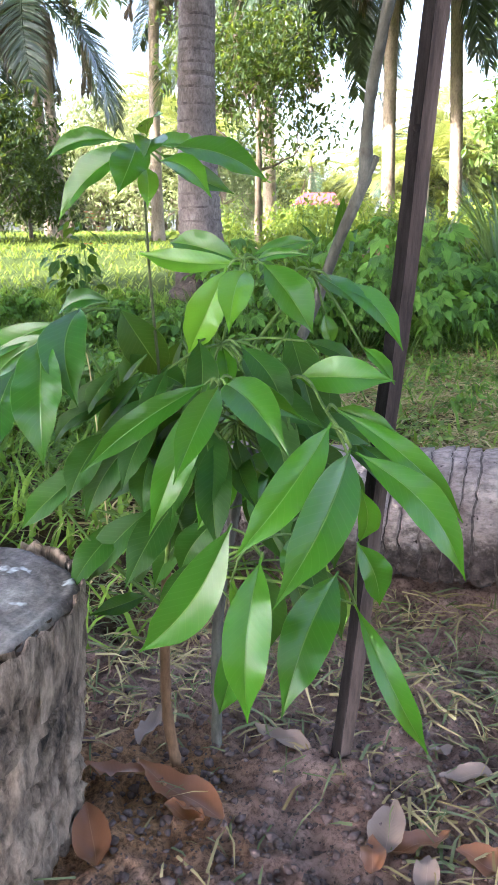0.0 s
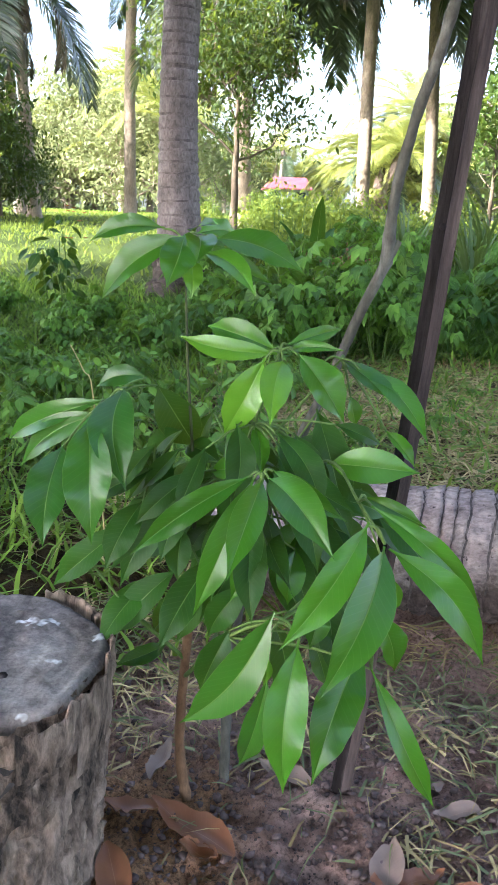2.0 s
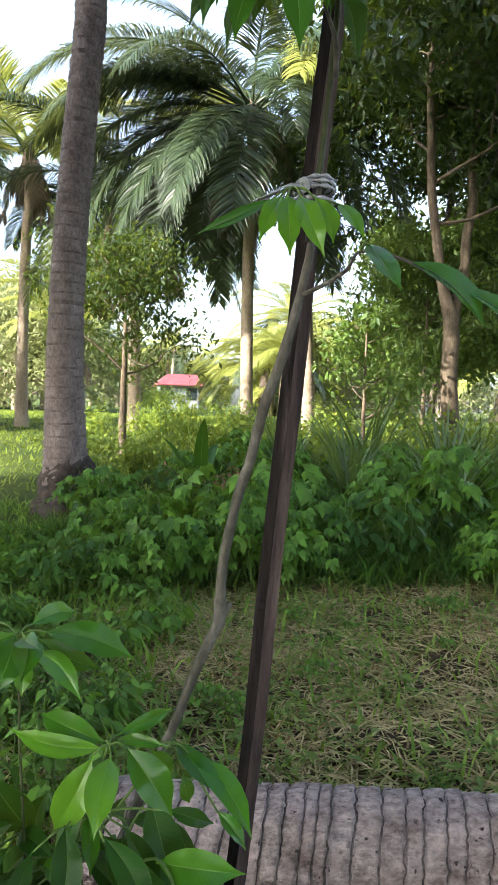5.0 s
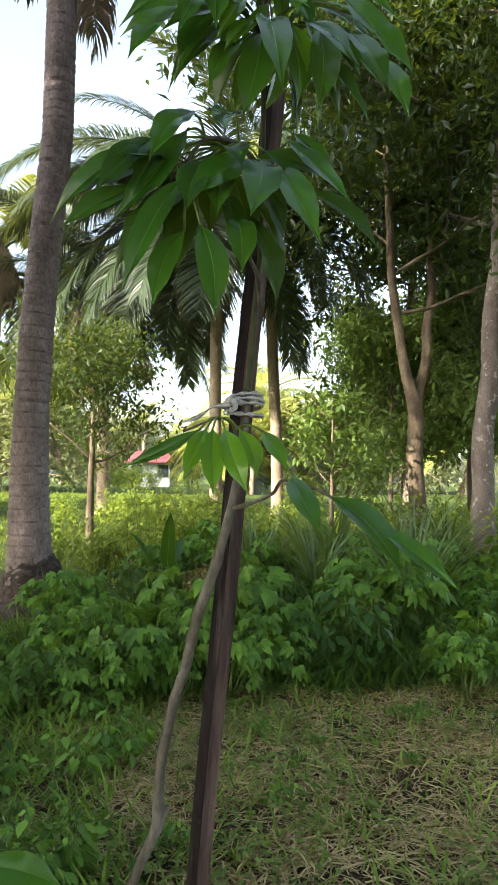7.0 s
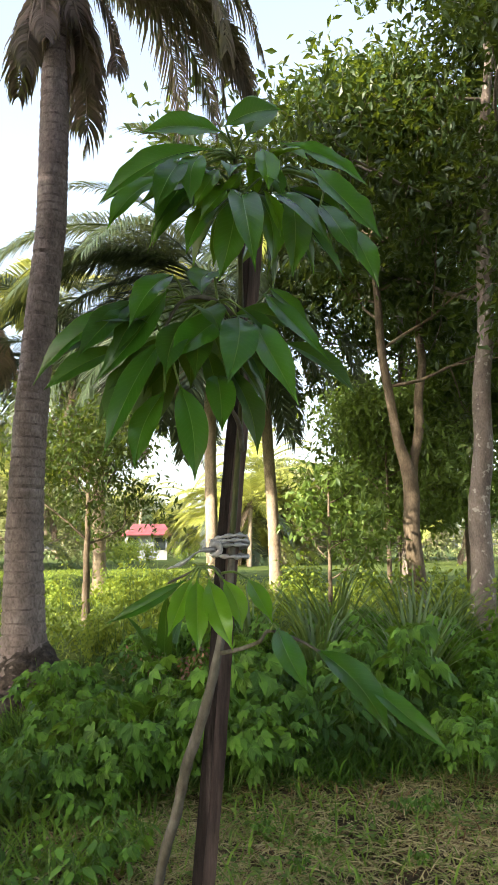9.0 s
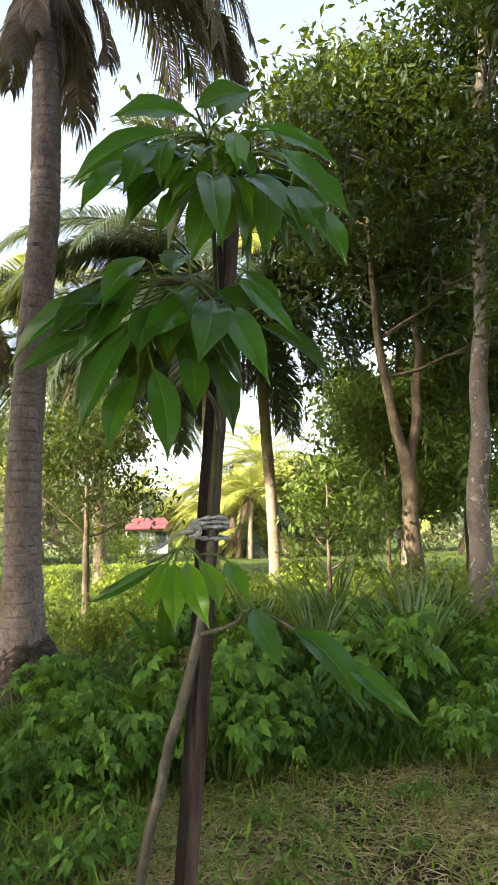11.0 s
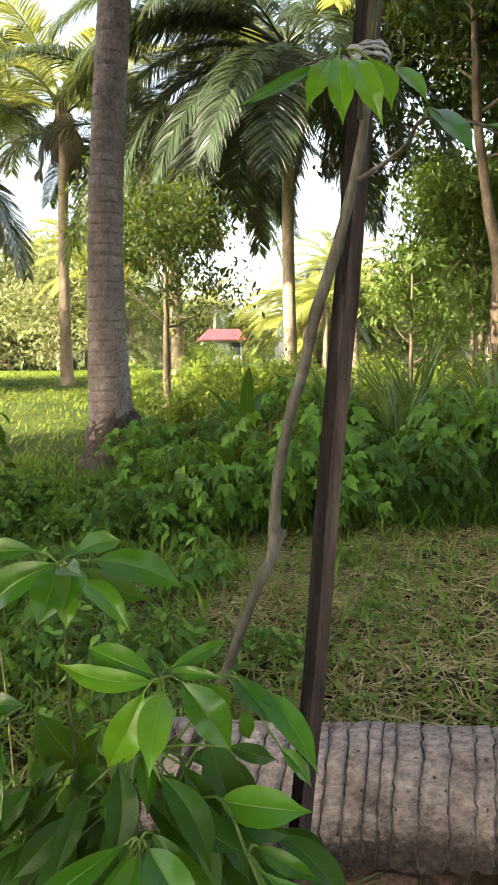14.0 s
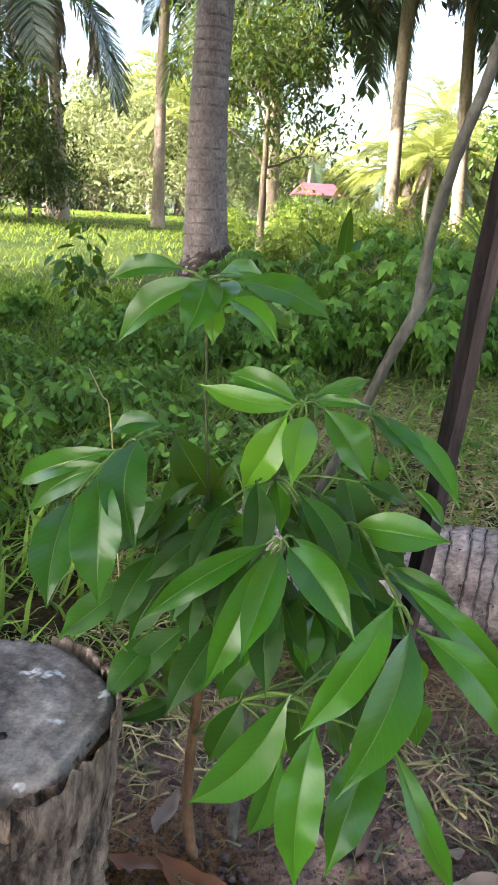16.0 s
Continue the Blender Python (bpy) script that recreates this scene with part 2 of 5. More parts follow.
tie_cloth = rough_material("tie_plastic", ((0.3, (0.36, 0.37, 0.39)), (0.7, (0.55, 0.56, 0.58))), 40.0, 0.5, 0.3, 150.0, (1, 1, 1), 0.002, spec=0.5)
roof_red = rough_material("roof_red", ((0.3, (0.22, 0.055, 0.065)), (0.7, (0.33, 0.10, 0.11))), 2.0, 0.6, 0.2, 10.0)
wall_pale = rough_material("wall_pale", ((0.3, (0.3, 0.32, 0.33)), (0.7, (0.42, 0.44, 0.45))), 2.0, 0.8, 0.2, 10.0)
dark_glass = rough_material("dark_pane", ((0.3, (0.02, 0.025, 0.03)), (0.7, (0.04, 0.05, 0.05))), 2.0, 0.2, 0.05, 10.0, spec=0.6)
clod_soil = rough_material("clod_soil", ((0.3, (0.10, 0.068, 0.062)), (0.6, (0.2, 0.142, 0.13)), (0.8, (0.29, 0.21, 0.195))), 15.0, 0.95, 0.8, 90.0, (1, 1, 1), 0.006)


def ground_material():
    """Bare crumbly soil round the sapling, mown straw and grass further off, a green field beyond."""
    m, nt, p = base_material("ground_soil_and_grass", 0.95, 0.15)
    geo = nt.nodes.new("ShaderNodeNewGeometry").outputs["Position"]
    sep = nt.nodes.new("ShaderNodeSeparateXYZ")
    nt.links.new(geo, sep.inputs[0])
    coarse, mid, fine = noise_tex(nt, 1.2, 5.0, geo), noise_tex(nt, 9.0, 6.0, geo), noise_tex(nt, 110.0, 8.0, geo, 0.75)
    soil = ramp(nt, mid, ((0.3, (0.19, 0.115, 0.095)), (0.5, (0.45, 0.29, 0.24)), (0.68, (0.70, 0.48, 0.405))))
    straw = ramp(nt, mid, ((0.32, (0.035, 0.028, 0.015)), (0.5, (0.10, 0.068, 0.036)), (0.7, (0.19, 0.125, 0.066))))
    green = ramp(nt, coarse, ((0.35, (0.05, 0.085, 0.02)), (0.65, (0.13, 0.17, 0.035))))
    dist = nt.nodes.new("ShaderNodeVectorMath")
    dist.operation = "DISTANCE"
    nt.links.new(geo, dist.inputs[0])
    dist.inputs[1].default_value = (0.15, 0.85, 0.0)
    wob = math_node(nt, "ADD", dist.outputs["Value"], math_node(nt, "MULTIPLY", math_node(nt, "SUBTRACT", coarse, 0.5), 0.9))
    to_straw = ramp(nt, wob, ((0.8, (0, 0, 0)), (1.0, (1, 1, 1))))
    col = mixed(nt, to_straw, soil, straw)
    # coir debris by the stump, with warm sunlight also put into its colour
    sunlit_coir = nt.nodes.new("ShaderNodeVectorMath")
    sunlit_coir.operation = "DISTANCE"
    nt.links.new(geo, sunlit_coir.inputs[0])
    sunlit_coir.inputs[1].default_value = (-0.24, 1.08, 0.0)
    by_stump = math_node(nt, "ADD", sunlit_coir.outputs["Value"], math_node(nt, "MULTIPLY", math_node(nt, "SUBTRACT", mid, 0.5), 0.35))
    col = mixed(nt, ramp(nt, by_stump, ((0.14, (0.9, 0.9, 0.9)), (0.30, (0, 0, 0)))), col, ramp(nt, fine, ((0.35, (0.3, 0.15, 0.07)), (0.6, (0.75, 0.43, 0.22)))))
    far = math_node(nt, "ADD", math_node(nt, "MULTIPLY", sep.outputs[1], 0.1), math_node(nt, "MULTIPLY", math_node(nt, "SUBTRACT", coarse, 0.5), 0.3))
    col = mixed(nt, ramp(nt, far, ((0.42, (0, 0, 0)), (0.75, (1, 1, 1)))), col, green)
    col = mixed(nt, 0.75, col, ramp(nt, fine, ((0.38, (0.22, 0.2, 0.19)), (0.54, (1, 1, 1)))), "MULTIPLY")
    nt.links.new(col, p.inputs["Base Color"])
    bumped(nt, p, math_node(nt, "ADD", fine, mid), 1.0, 0.03)
    return m


# ---- builders ----


def part(name, mesh, material, parent, label=""):
    ob = new(name, mesh)
    if material is not None and not mesh.materials:
        mesh.materials.append(material)
    if parent is not None:
        ob.parent = parent
    return tagged(ob, label)


def thing(name, place, label, category, group="", kind=""):
    ob = new(name)
    ob.empty_display_size = 0.05
    ob.location = place
    return tagged(ob, label, category, group, kind)


def mesh_of(name, verts, faces, uvs=None, smooth=True):
    me = bpy.data.meshes.new(name)
    me.from_pydata([tuple(v) for v in verts], [], [tuple(f) for f in faces])
    if uvs is not None:
        layer = me.uv_layers.new()
        idx = np.empty(len(me.loops), dtype=np.int32)
        me.loops.foreach_get("vertex_index", idx)
        layer.data.foreach_set("uv", np.asarray(uvs, dtype=np.float32)[idx].ravel())
    if smooth:
        me.polygons.foreach_set("use_smooth", np.ones(len(me.polygons), dtype=bool))
    me.update()
    return me


class Cloud:
    """Gathers many small pieces into one mesh."""

    def __init__(self):
        self.v, self.f, self.uv, self.n = [], [], [], 0

    def add(self, verts, faces, uvs=None):
        verts = np.asarray(verts, float)
        self.v.append(verts)
        self.uv.append(np.zeros((len(verts), 2)) if uvs is None else np.asarray(uvs, float))
        self.f += [tuple(i + self.n for i in f) for f in faces]
        self.n += len(verts)

    def pieces(self, place, along, across, normal, length, width, template):
        """Copies of a leaf template (across, along, lift; uv) at many places at once."""
        t, uv, faces = template
        n, k = len(place), len(t)
        length, width = np.broadcast_to(length, n)[:, None, None], np.broadcast_to(width, n)[:, None, None]
        pts = place[:, None, :] + across[:, None, :] * t[None, :, 0:1] * width + along[:, None, :] * t[None, :, 1:2] * length + normal[:, None, :] * t[None, :, 2:3] * length
        self.v.append(pts.reshape(-1, 3))
        self.uv.append(np.tile(uv, (n, 1)))
        for i in range(n):
            o = self.n + i * k
            self.f += [tuple(a + o for a in f) for f in faces]
        self.n += n * k

    def mesh(self, name, smooth=True):
        return mesh_of(name, np.concatenate(self.v), self.f, np.concatenate(self.uv), smooth)


def unit(a):
    a = np.asarray(a, float)
    return a / np.maximum(np.linalg.norm(a, axis=-1, keepdims=True), 1e-9)


def leaf_axes(along, hint):
    """Across and normal of leaves that point along, their upper faces towards hint."""
    along = unit(along)
    across = unit(np.cross(along, hint))
    return along, across, np.cross(across, along)


# leaf templates: across (-0.5..0.5), along (0..1), lift
LEAF = (np.array([(0, 0, 0), (-0.42, 0.3, 0.03), (0, 0.3, 0.0), (0.42, 0.3, 0.03), (-0.38, 0.62, 0.0), (0, 0.62, -0.03), (0.38, 0.62, 0.0), (0, 1, -0.16)]),
        np.array([(0.5, 0), (0.05, 0.3), (0.5, 0.3), (0.95, 0.3), (0.1, 0.62), (0.5, 0.62), (0.9, 0.62), (0.5, 1)]),
        [(0, 2, 1), (0, 3, 2), (1, 2, 5, 4), (2, 3, 6, 5), (4, 5, 7), (5, 6, 7)])
SMALL_LEAF = (np.array([(0, 0, 0), (-0.5, 0.45, 0.03), (0, 0.45, -0.03), (0.5, 0.45, 0.03), (0, 1, -0.12)]),
              np.array([(0.5, 0), (0, 0.45), (0.5, 0.45), (1, 0.45), (0.5, 1)]),
              [(0, 2, 1), (0, 3, 2), (1, 2, 4), (2, 3, 4)])


def palmate_leaf(lobes):
    """A leaf of pointed, hanging lobes: rows of heading in degrees, reach and half width."""
    pts, uv, faces = [], [], []
    for head, reach, half in lobes:
        a, o = math.radians(head), len(pts)
        dx, dy = math.sin(a), math.cos(a)
        for along, off, lift in ((0.0, 0.0, 0.0), (0.5, -half, 0.02), (0.5, 0.0, -0.05), (0.5, half, 0.02), (1.0, 0.0, -0.3)):
            pts.append((reach * along * dx + off * dy, 0.12 + reach * along * dy - off * dx, lift * reach))
            uv.append((0.5 + off / (2 * half), along))
        faces += [(o, o + 2, o + 1), (o, o + 3, o + 2), (o + 1, o + 2, o + 4), (o + 2, o + 3, o + 4)]
    return np.array(pts), np.array(uv), faces


PALMATE = palmate_leaf(((0, 0.88, 0.22), (38, 0.7, 0.19), (-38, 0.7, 0.19), (82, 0.44, 0.15), (-82, 0.44, 0.15)))
BLADE = (np.array([(-0.5, 0, 0), (0.5, 0, 0), (-0.4, 0.5, 0.02), (0.4, 0.5, 0.02), (0, 1, -0.22)]),
         np.array([(0, 0), (1, 0), (0, 0.5), (1, 0.5), (0.5, 1)]), [(0, 1, 3, 2), (2, 3, 4)])


def smooth_path(points, steps):
    """A Catmull-Rom curve through points of any width of row (place and radius)."""
    p = np.asarray(points, float)
    p = np.vstack([2 * p[0] - p[1], p, 2 * p[-1] - p[-2]])
    out = []
    for i in range(1, len(p) - 2):
        a, b, c, d = p[i - 1:i + 3]
        for k in range(steps):
            t = k / steps
            out.append(0.5 * (2 * b + (c - a) * t + (2 * a - 5 * b + 4 * c - d) * t * t + (3 * b - 3 * c + d - a) * t ** 3))
    out.append(p[-2])
    return np.array(out)


def tube(points, steps=4, sides=8, wobble=0.0, seed=0, cap=True, ring=None):
    """Verts and faces of a tube through rows (x, y, z, radius)."""
    rng = np.random.default_rng(seed)
    c = smooth_path(points, steps)
    pos, rad = c[:, :3], c[:, 3]
    tan = unit(np.gradient(pos, axis=0))
    ref = np.array([1.0, 0, 0]) if abs(tan[0][0]) < 0.8 else np.array([0, 1.0, 0])
    verts, faces = [], []
    for i in range(len(pos)):
        u = unit(ref - tan[i] * np.dot(ref, tan[i]))
        w = np.cross(tan[i], u)
        ref = u
        r = max(rad[i], 1e-4) * (1 + (ring(i) if ring else 0.0))
        for k in range(sides):
            a = 2 * math.pi * k / sides
            rr = r * (1 + wobble * (rng.random() - 0.5))
            verts.append(pos[i] + (u * math.cos(a) + w * math.sin(a)) * rr)
    for i in range(len(pos) - 1):
        for k in range(sides):
            a, b = i * sides + k, i * sides + (k + 1) % sides
            faces.append((a, b, b + sides, a + sides))
    if cap:
        faces.append(tuple(range(sides - 1, -1, -1)))
        faces.append(tuple(range((len(pos) - 1) * sides, len(pos) * sides)))
    return verts, faces


def tube_mesh(name, points, **kw):
    v, f = tube(points, **kw)
    return mesh_of(name, v, f)


def lattice(ix, iy, seed):
    h = (ix.astype(np.int64) * 374761393 + iy.astype(np.int64) * 668265263 + seed * 144665) & 0x7FFFFFFF
    h = ((h ^ (h >> 13)) * 1274126177) & 0x7FFFFFFF
    return ((h ^ (h >> 16)) & 0xFFFF) / 65535.0


def value_noise(x, y, seed=0):
    ix, iy = np.floor(x), np.floor(y)
    fx, fy = x - ix, y - iy
    fx, fy = fx * fx * (3 - 2 * fx), fy * fy * (3 - 2 * fy)
    a, b = lattice(ix, iy, seed), lattice(ix + 1, iy, seed)
    c, d = lattice(ix, iy + 1, seed), lattice(ix + 1, iy + 1, seed)
    return (a + (b - a) * fx) * (1 - fy) + (c + (d - c) * fx) * fy


def log_y(x):
    """The middle line of the fallen log on the plan."""
    return 1.715 - 0.284 * (x - 0.6)


def ground_height(x, y):
    x, y = np.asarray(x, float), np.asarray(y, float)
    h = np.interp(y, (-60, 0.3, 1.3, 1.62, 1.85, 2.4, 4.6, 7.7, 12, 18, 26, 60), (-0.1, -0.06, -0.055, -0.05, -0.03, 0.03, 0.03, 0.14, 0.42, 0.55, 0.65, 0.7))
    bank = np.clip((x + 0.1) / 0.3, 0, 1) * np.clip((2.7 - x) / 0.4, 0, 1)
    h = h + (0.05 + 0.02 * np.clip(x, 0, 2.5)) * bank * np.exp(-(((y - log_y(x)) / 0.15) ** 2))
    away = np.hypot(x - 0.15, y - 1.0)
    rough = np.clip(1.2 - 0.35 * away, 0.5, 1.0) * np.where(y > 9, 0.3, 1.0)
    h = h + 0.05 * (value_noise(x * 1.3, y * 1.3, 3) - 0.5) * np.clip(away, 0, 1)
    h = h + rough * (0.030 * (value_noise(x * 11, y * 11, 4) - 0.5) + 0.022 * (value_noise(x * 27, y * 27, 5) - 0.5) + 0.012 * (value_noise(x * 61, y * 61, 6) - 0.5) + 0.009 * (value_noise(x * 120, y * 120, 7) - 0.5) * (np.abs(y - 1.3) < 1.0))
    return h


def gz(x, y):
    return float(ground_height(x, y))

# ---- ground ----


def spread(dense_from, dense_to, step, out_to, grow=1.16):
    c = list(np.arange(dense_from, dense_to, step))
    s = step
    while c[-1] < out_to:
        s *= grow
        c.append(c[-1] + s)
    s = step
    while c[0] > -out_to:
        s *= grow
        c.insert(0, c[0] - s)
    return np.array(c)


gx, gy = spread(-0.75, 1.1, 0.006, 600, 1.1), spread(0.6, 1.75, 0.006, 600, 1.1)
GX, GY = np.meshgrid(gx, gy, indexing="ij")
GH = ground_height(GX, GY)
gverts = np.stack([GX, GY, GH], -1).reshape(-1, 3)
ny = len(gy)
gi = (np.arange(len(gx) - 1)[:, None] * ny + np.arange(ny - 1)[None, :]).ravel()
gfaces = np.stack([gi, gi + ny, gi + ny + 1, gi + 1], -1)
ground = part("ground", mesh_of("ground", gverts, gfaces.tolist()), ground_material(), None)
tagged(ground, "crumbly brown soil turning into mown grass and a green field", "ground", kind="structure")

# ---- sapling leaves ----


def sapling_leaf_mesh(base, tip, width, out, seed):
    """One long leaf from its stalk to its drip tip: arched, folded at the midrib, wavy at the edge."""
    rng = np.random.default_rng(seed)
    base, tip = np.asarray(base, float), np.asarray(tip, float)
    d = tip - base
    length = np.linalg.norm(d)
    along, across, up = leaf_axes(d, out)
    arch = rng.uniform(0.04, 0.15)
    twist = rng.uniform(-0.3, 0.3)
    wave, phase = rng.uniform(0.015, 0.055), rng.uniform(0, 6.28)
    bend = rng.uniform(-0.08, 0.08)
    fold = rng.uniform(0.16, 0.42)
    rows, cols = 23, (-1.0, -0.6, -0.07, 0.0, 0.07, 0.6, 1.0)
    verts, uvs, faces = [], [], []
    for i in range(rows):
        s = i / (rows - 1)
        b = max(0.0, (s - 0.06) / 0.94)
        w = 0.53 * width * (math.sin(math.pi * min(1.0, b ** 0.9)) ** 0.78 if 0 < b < 1 else 0.0) * (1 - 0.12 * b) * (1 - 0.8 * max(0.0, (b - 0.72) / 0.28) ** 1.1)
        w = max(w, 0.0016 if s < 0.97 else 0.0003)
        centre = base + d * s + up * length * arch * 4 * s * (1 - s) + across * length * bend * math.sin(math.pi * s)
        a = twist * (s - 0.3)
        ac, uu = across * math.cos(a) + up * math.sin(a), up * math.cos(a) - across * math.sin(a)
        for c in cols:
            lift = fold * abs(c) * w + wave * w * 2.2 * abs(c) ** 2 * (math.sin(s * 15 + phase + (1.5 if c > 0 else 0)) + 0.5 * math.sin(s * 29 + 2 * phase))
            if c == 0.0:
                lift -= 0.0006
            verts.append(centre + ac * c * w + uu * lift)
            uvs.append((0.5 + 0.5 * c, s))
    k = len(cols)
    for i in range(rows - 1):
        for j in range(k - 1):
            faces.append((i * k + j, i * k + j + 1, (i + 1) * k + j + 1, (i + 1) * k + j))
    return mesh_of("leaf", verts, faces, uvs)


# each row: foot x y z, tip x y z, width
CROWN_SHOOT = [
    (-0.022, 1.020, 0.758, -0.073, 1.040, 0.648, 0.048),
    (0.001, 1.020, 0.755, -0.020, 0.935, 0.688, 0.041),
    (0.021, 1.030, 0.763, 0.084, 1.000, 0.677, 0.050),
    (0.056, 1.050, 0.748, 0.083, 1.050, 0.699, 0.030),
    (-0.006, 1.030, 0.762, -0.137, 1.080, 0.774, 0.031),
    (-0.006, 1.040, 0.764, -0.098, 1.100, 0.786, 0.039),
    (0.007, 1.050, 0.770, 0.089, 1.100, 0.787, 0.021),
    (0.008, 1.060, 0.760, 0.077, 1.000, 0.773, 0.017),
    (0.093, 1.080, 0.746, 0.163, 0.980, 0.702, 0.035),
    (0.112, 1.050, 0.737, 0.184, 0.950, 0.665, 0.039),
    (0.105, 1.080, 0.696, 0.116, 1.080, 0.653, 0.025),
    (0.152, 1.050, 0.655, 0.190, 1.020, 0.611, 0.023),
]
SIDE_SHOOT = [
    (-0.206, 1.040, 0.709, -0.195, 0.930, 0.603, 0.060),
    (-0.246, 1.000, 0.679, -0.237, 0.920, 0.534, 0.062),
    (-0.282, 1.000, 0.641, -0.293, 0.900, 0.540, 0.057),
    (-0.235, 1.030, 0.676, -0.362, 1.100, 0.575, 0.041),
    (-0.230, 1.050, 0.690, -0.389, 1.150, 0.600, 0.038),
    (-0.168, 1.100, 0.703, -0.109, 1.130, 0.600, 0.059),
    (-0.180, 1.100, 0.711, -0.254, 1.120, 0.691, 0.033),
    (-0.158, 1.100, 0.609, -0.156, 1.050, 0.533, 0.038),
    (-0.126, 1.120, 0.603, -0.072, 1.050, 0.599, 0.037),
    (-0.182, 1.050, 0.546, -0.231, 1.000, 0.462, 0.045),
    (-0.210, 1.100, 0.488, -0.322, 1.100, 0.386, 0.045),
    (-0.168, 1.120, 0.395, -0.252, 1.060, 0.304, 0.048),
]
MIDDLE_SHOOT = [
    (-0.043, 0.890, 0.640, -0.186, 0.880, 0.540, 0.035),
    (-0.040, 0.885, 0.639, -0.109, 0.850, 0.476, 0.043),
    (-0.030, 0.880, 0.639, -0.074, 0.770, 0.561, 0.041),
    (-0.024, 0.880, 0.640, 0.039, 0.760, 0.591, 0.049),
    (-0.018, 0.900, 0.644, 0.060, 0.810, 0.615, 0.035),
    (-0.030, 1.060, 0.656, -0.023, 1.000, 0.602, 0.027),
    (-0.042, 1.080, 0.666, -0.063, 1.050, 0.582, 0.039),
    (-0.088, 1.050, 0.590, -0.035, 1.000, 0.610, 0.032),
    (-0.009, 0.980, 0.511, -0.061, 0.950, 0.443, 0.047),
    (0.030, 1.000, 0.498, 0.019, 0.970, 0.427, 0.045),
    (0.046, 1.050, 0.514, -0.004, 1.000, 0.463, 0.058),
]
FRONT_SHOOT = [
    (0.062, 0.980, 0.628, 0.173, 0.930, 0.633, 0.053),
    (0.102, 0.920, 0.604, 0.172, 0.880, 0.580, 0.026),
    (0.086, 0.820, 0.611, -0.016, 0.750, 0.490, 0.047),
    (0.106, 0.820, 0.582, 0.021, 0.700, 0.461, 0.058),
    (0.112, 0.820, 0.579, 0.231, 0.800, 0.441, 0.051),
    (0.097, 0.860, 0.615, 0.239, 0.850, 0.488, 0.036),
    (0.106, 0.880, 0.418, 0.035, 0.780, 0.291, 0.065),
    (0.014, 0.810, 0.467, -0.002, 0.750, 0.305, 0.057),
    (0.138, 0.950, 0.340, 0.231, 0.900, 0.153, 0.041),
    (0.138, 0.950, 0.425, 0.170, 0.950, 0.337, 0.048),
    (0.132, 0.900, 0.512, 0.136, 0.930, 0.433, 0.035),
]
LOW_SHOOT = [
    (-0.017, 0.800, 0.509, -0.122, 0.820, 0.349, 0.061),
    (-0.061, 0.920, 0.419, -0.098, 0.920, 0.326, 0.050),
    (-0.005, 0.950, 0.330, -0.038, 0.980, 0.161, 0.046),
    (-0.020, 0.900, 0.398, -0.015, 0.900, 0.347, 0.019),
    (0.066, 0.970, 0.431, 0.050, 0.950, 0.372, 0.041),
    (-0.125, 1.020, 0.517, -0.131, 0.980, 0.456, 0.042),
    (-0.153, 1.150, 0.258, -0.233, 1.100, 0.250, 0.035),
    (-0.035, 1.000, 0.441, -0.088, 1.000, 0.361, 0.052),
    (0.061, 1.020, 0.357, 0.089, 1.000, 0.276, 0.044),
    (-0.058, 1.100, 0.490, -0.116, 1.080, 0.425, 0.053),
    (0.103, 1.050, 0.433, 0.120, 1.020, 0.357, 0.044),
]
TOP_SHOOT = [
    (-0.159, 1.120, 0.914, -0.264, 1.150, 0.892, 0.027),
    (-0.128, 1.090, 0.906, -0.249, 1.130, 0.809, 0.039),
    (-0.131, 1.070, 0.907, -0.152, 1.020, 0.843, 0.038),
    (-0.117, 1.050, 0.913, -0.089, 0.950, 0.924, 0.022),
    (-0.114, 1.050, 0.907, -0.114, 0.970, 0.878, 0.032),
    (-0.106, 1.070, 0.885, -0.039, 1.000, 0.838, 0.025),
    (-0.107, 1.100, 0.896, -0.013, 1.100, 0.847, 0.026),
    (-0.093, 1.100, 0.904, 0.032, 1.100, 0.861, 0.037),
    (-0.123, 1.080, 0.879, -0.120, 1.050, 0.829, 0.021),
    (-0.115, 1.120, 0.908, -0.053, 1.200, 0.905, 0.026),
]
HIGH_WHORL = [
    (0.240, 0.840, 1.986, 0.229, 0.720, 1.841, 0.041),
    (0.276, 0.840, 1.990, 0.322, 0.740, 1.885, 0.039),
    (0.322, 0.820, 2.022, 0.407, 0.790, 1.919, 0.052),
    (0.326, 0.790, 1.958, 0.356, 0.740, 1.868, 0.038),
    (0.358, 0.780, 1.928, 0.379, 0.740, 1.840, 0.034),
    (0.291, 0.840, 2.059, 0.412, 0.840, 2.011, 0.040),
    (0.311, 0.860, 2.002, 0.299, 0.820, 1.875, 0.041),
    (0.222, 0.860, 2.084, 0.295, 0.840, 2.105, 0.047),
    (0.222, 0.860, 2.076, 0.115, 0.860, 2.063, 0.050),
    (0.204, 0.840, 2.041, 0.064, 0.840, 1.954, 0.040),
    (0.169, 0.840, 2.022, 0.126, 0.790, 1.928, 0.036),
    (0.259, 0.890, 2.089, 0.295, 0.940, 2.179, 0.051),
    (0.269, 0.840, 2.048, 0.263, 0.790, 1.969, 0.033),
    (0.190, 0.840, 2.032, 0.172, 0.810, 1.951, 0.035),
]
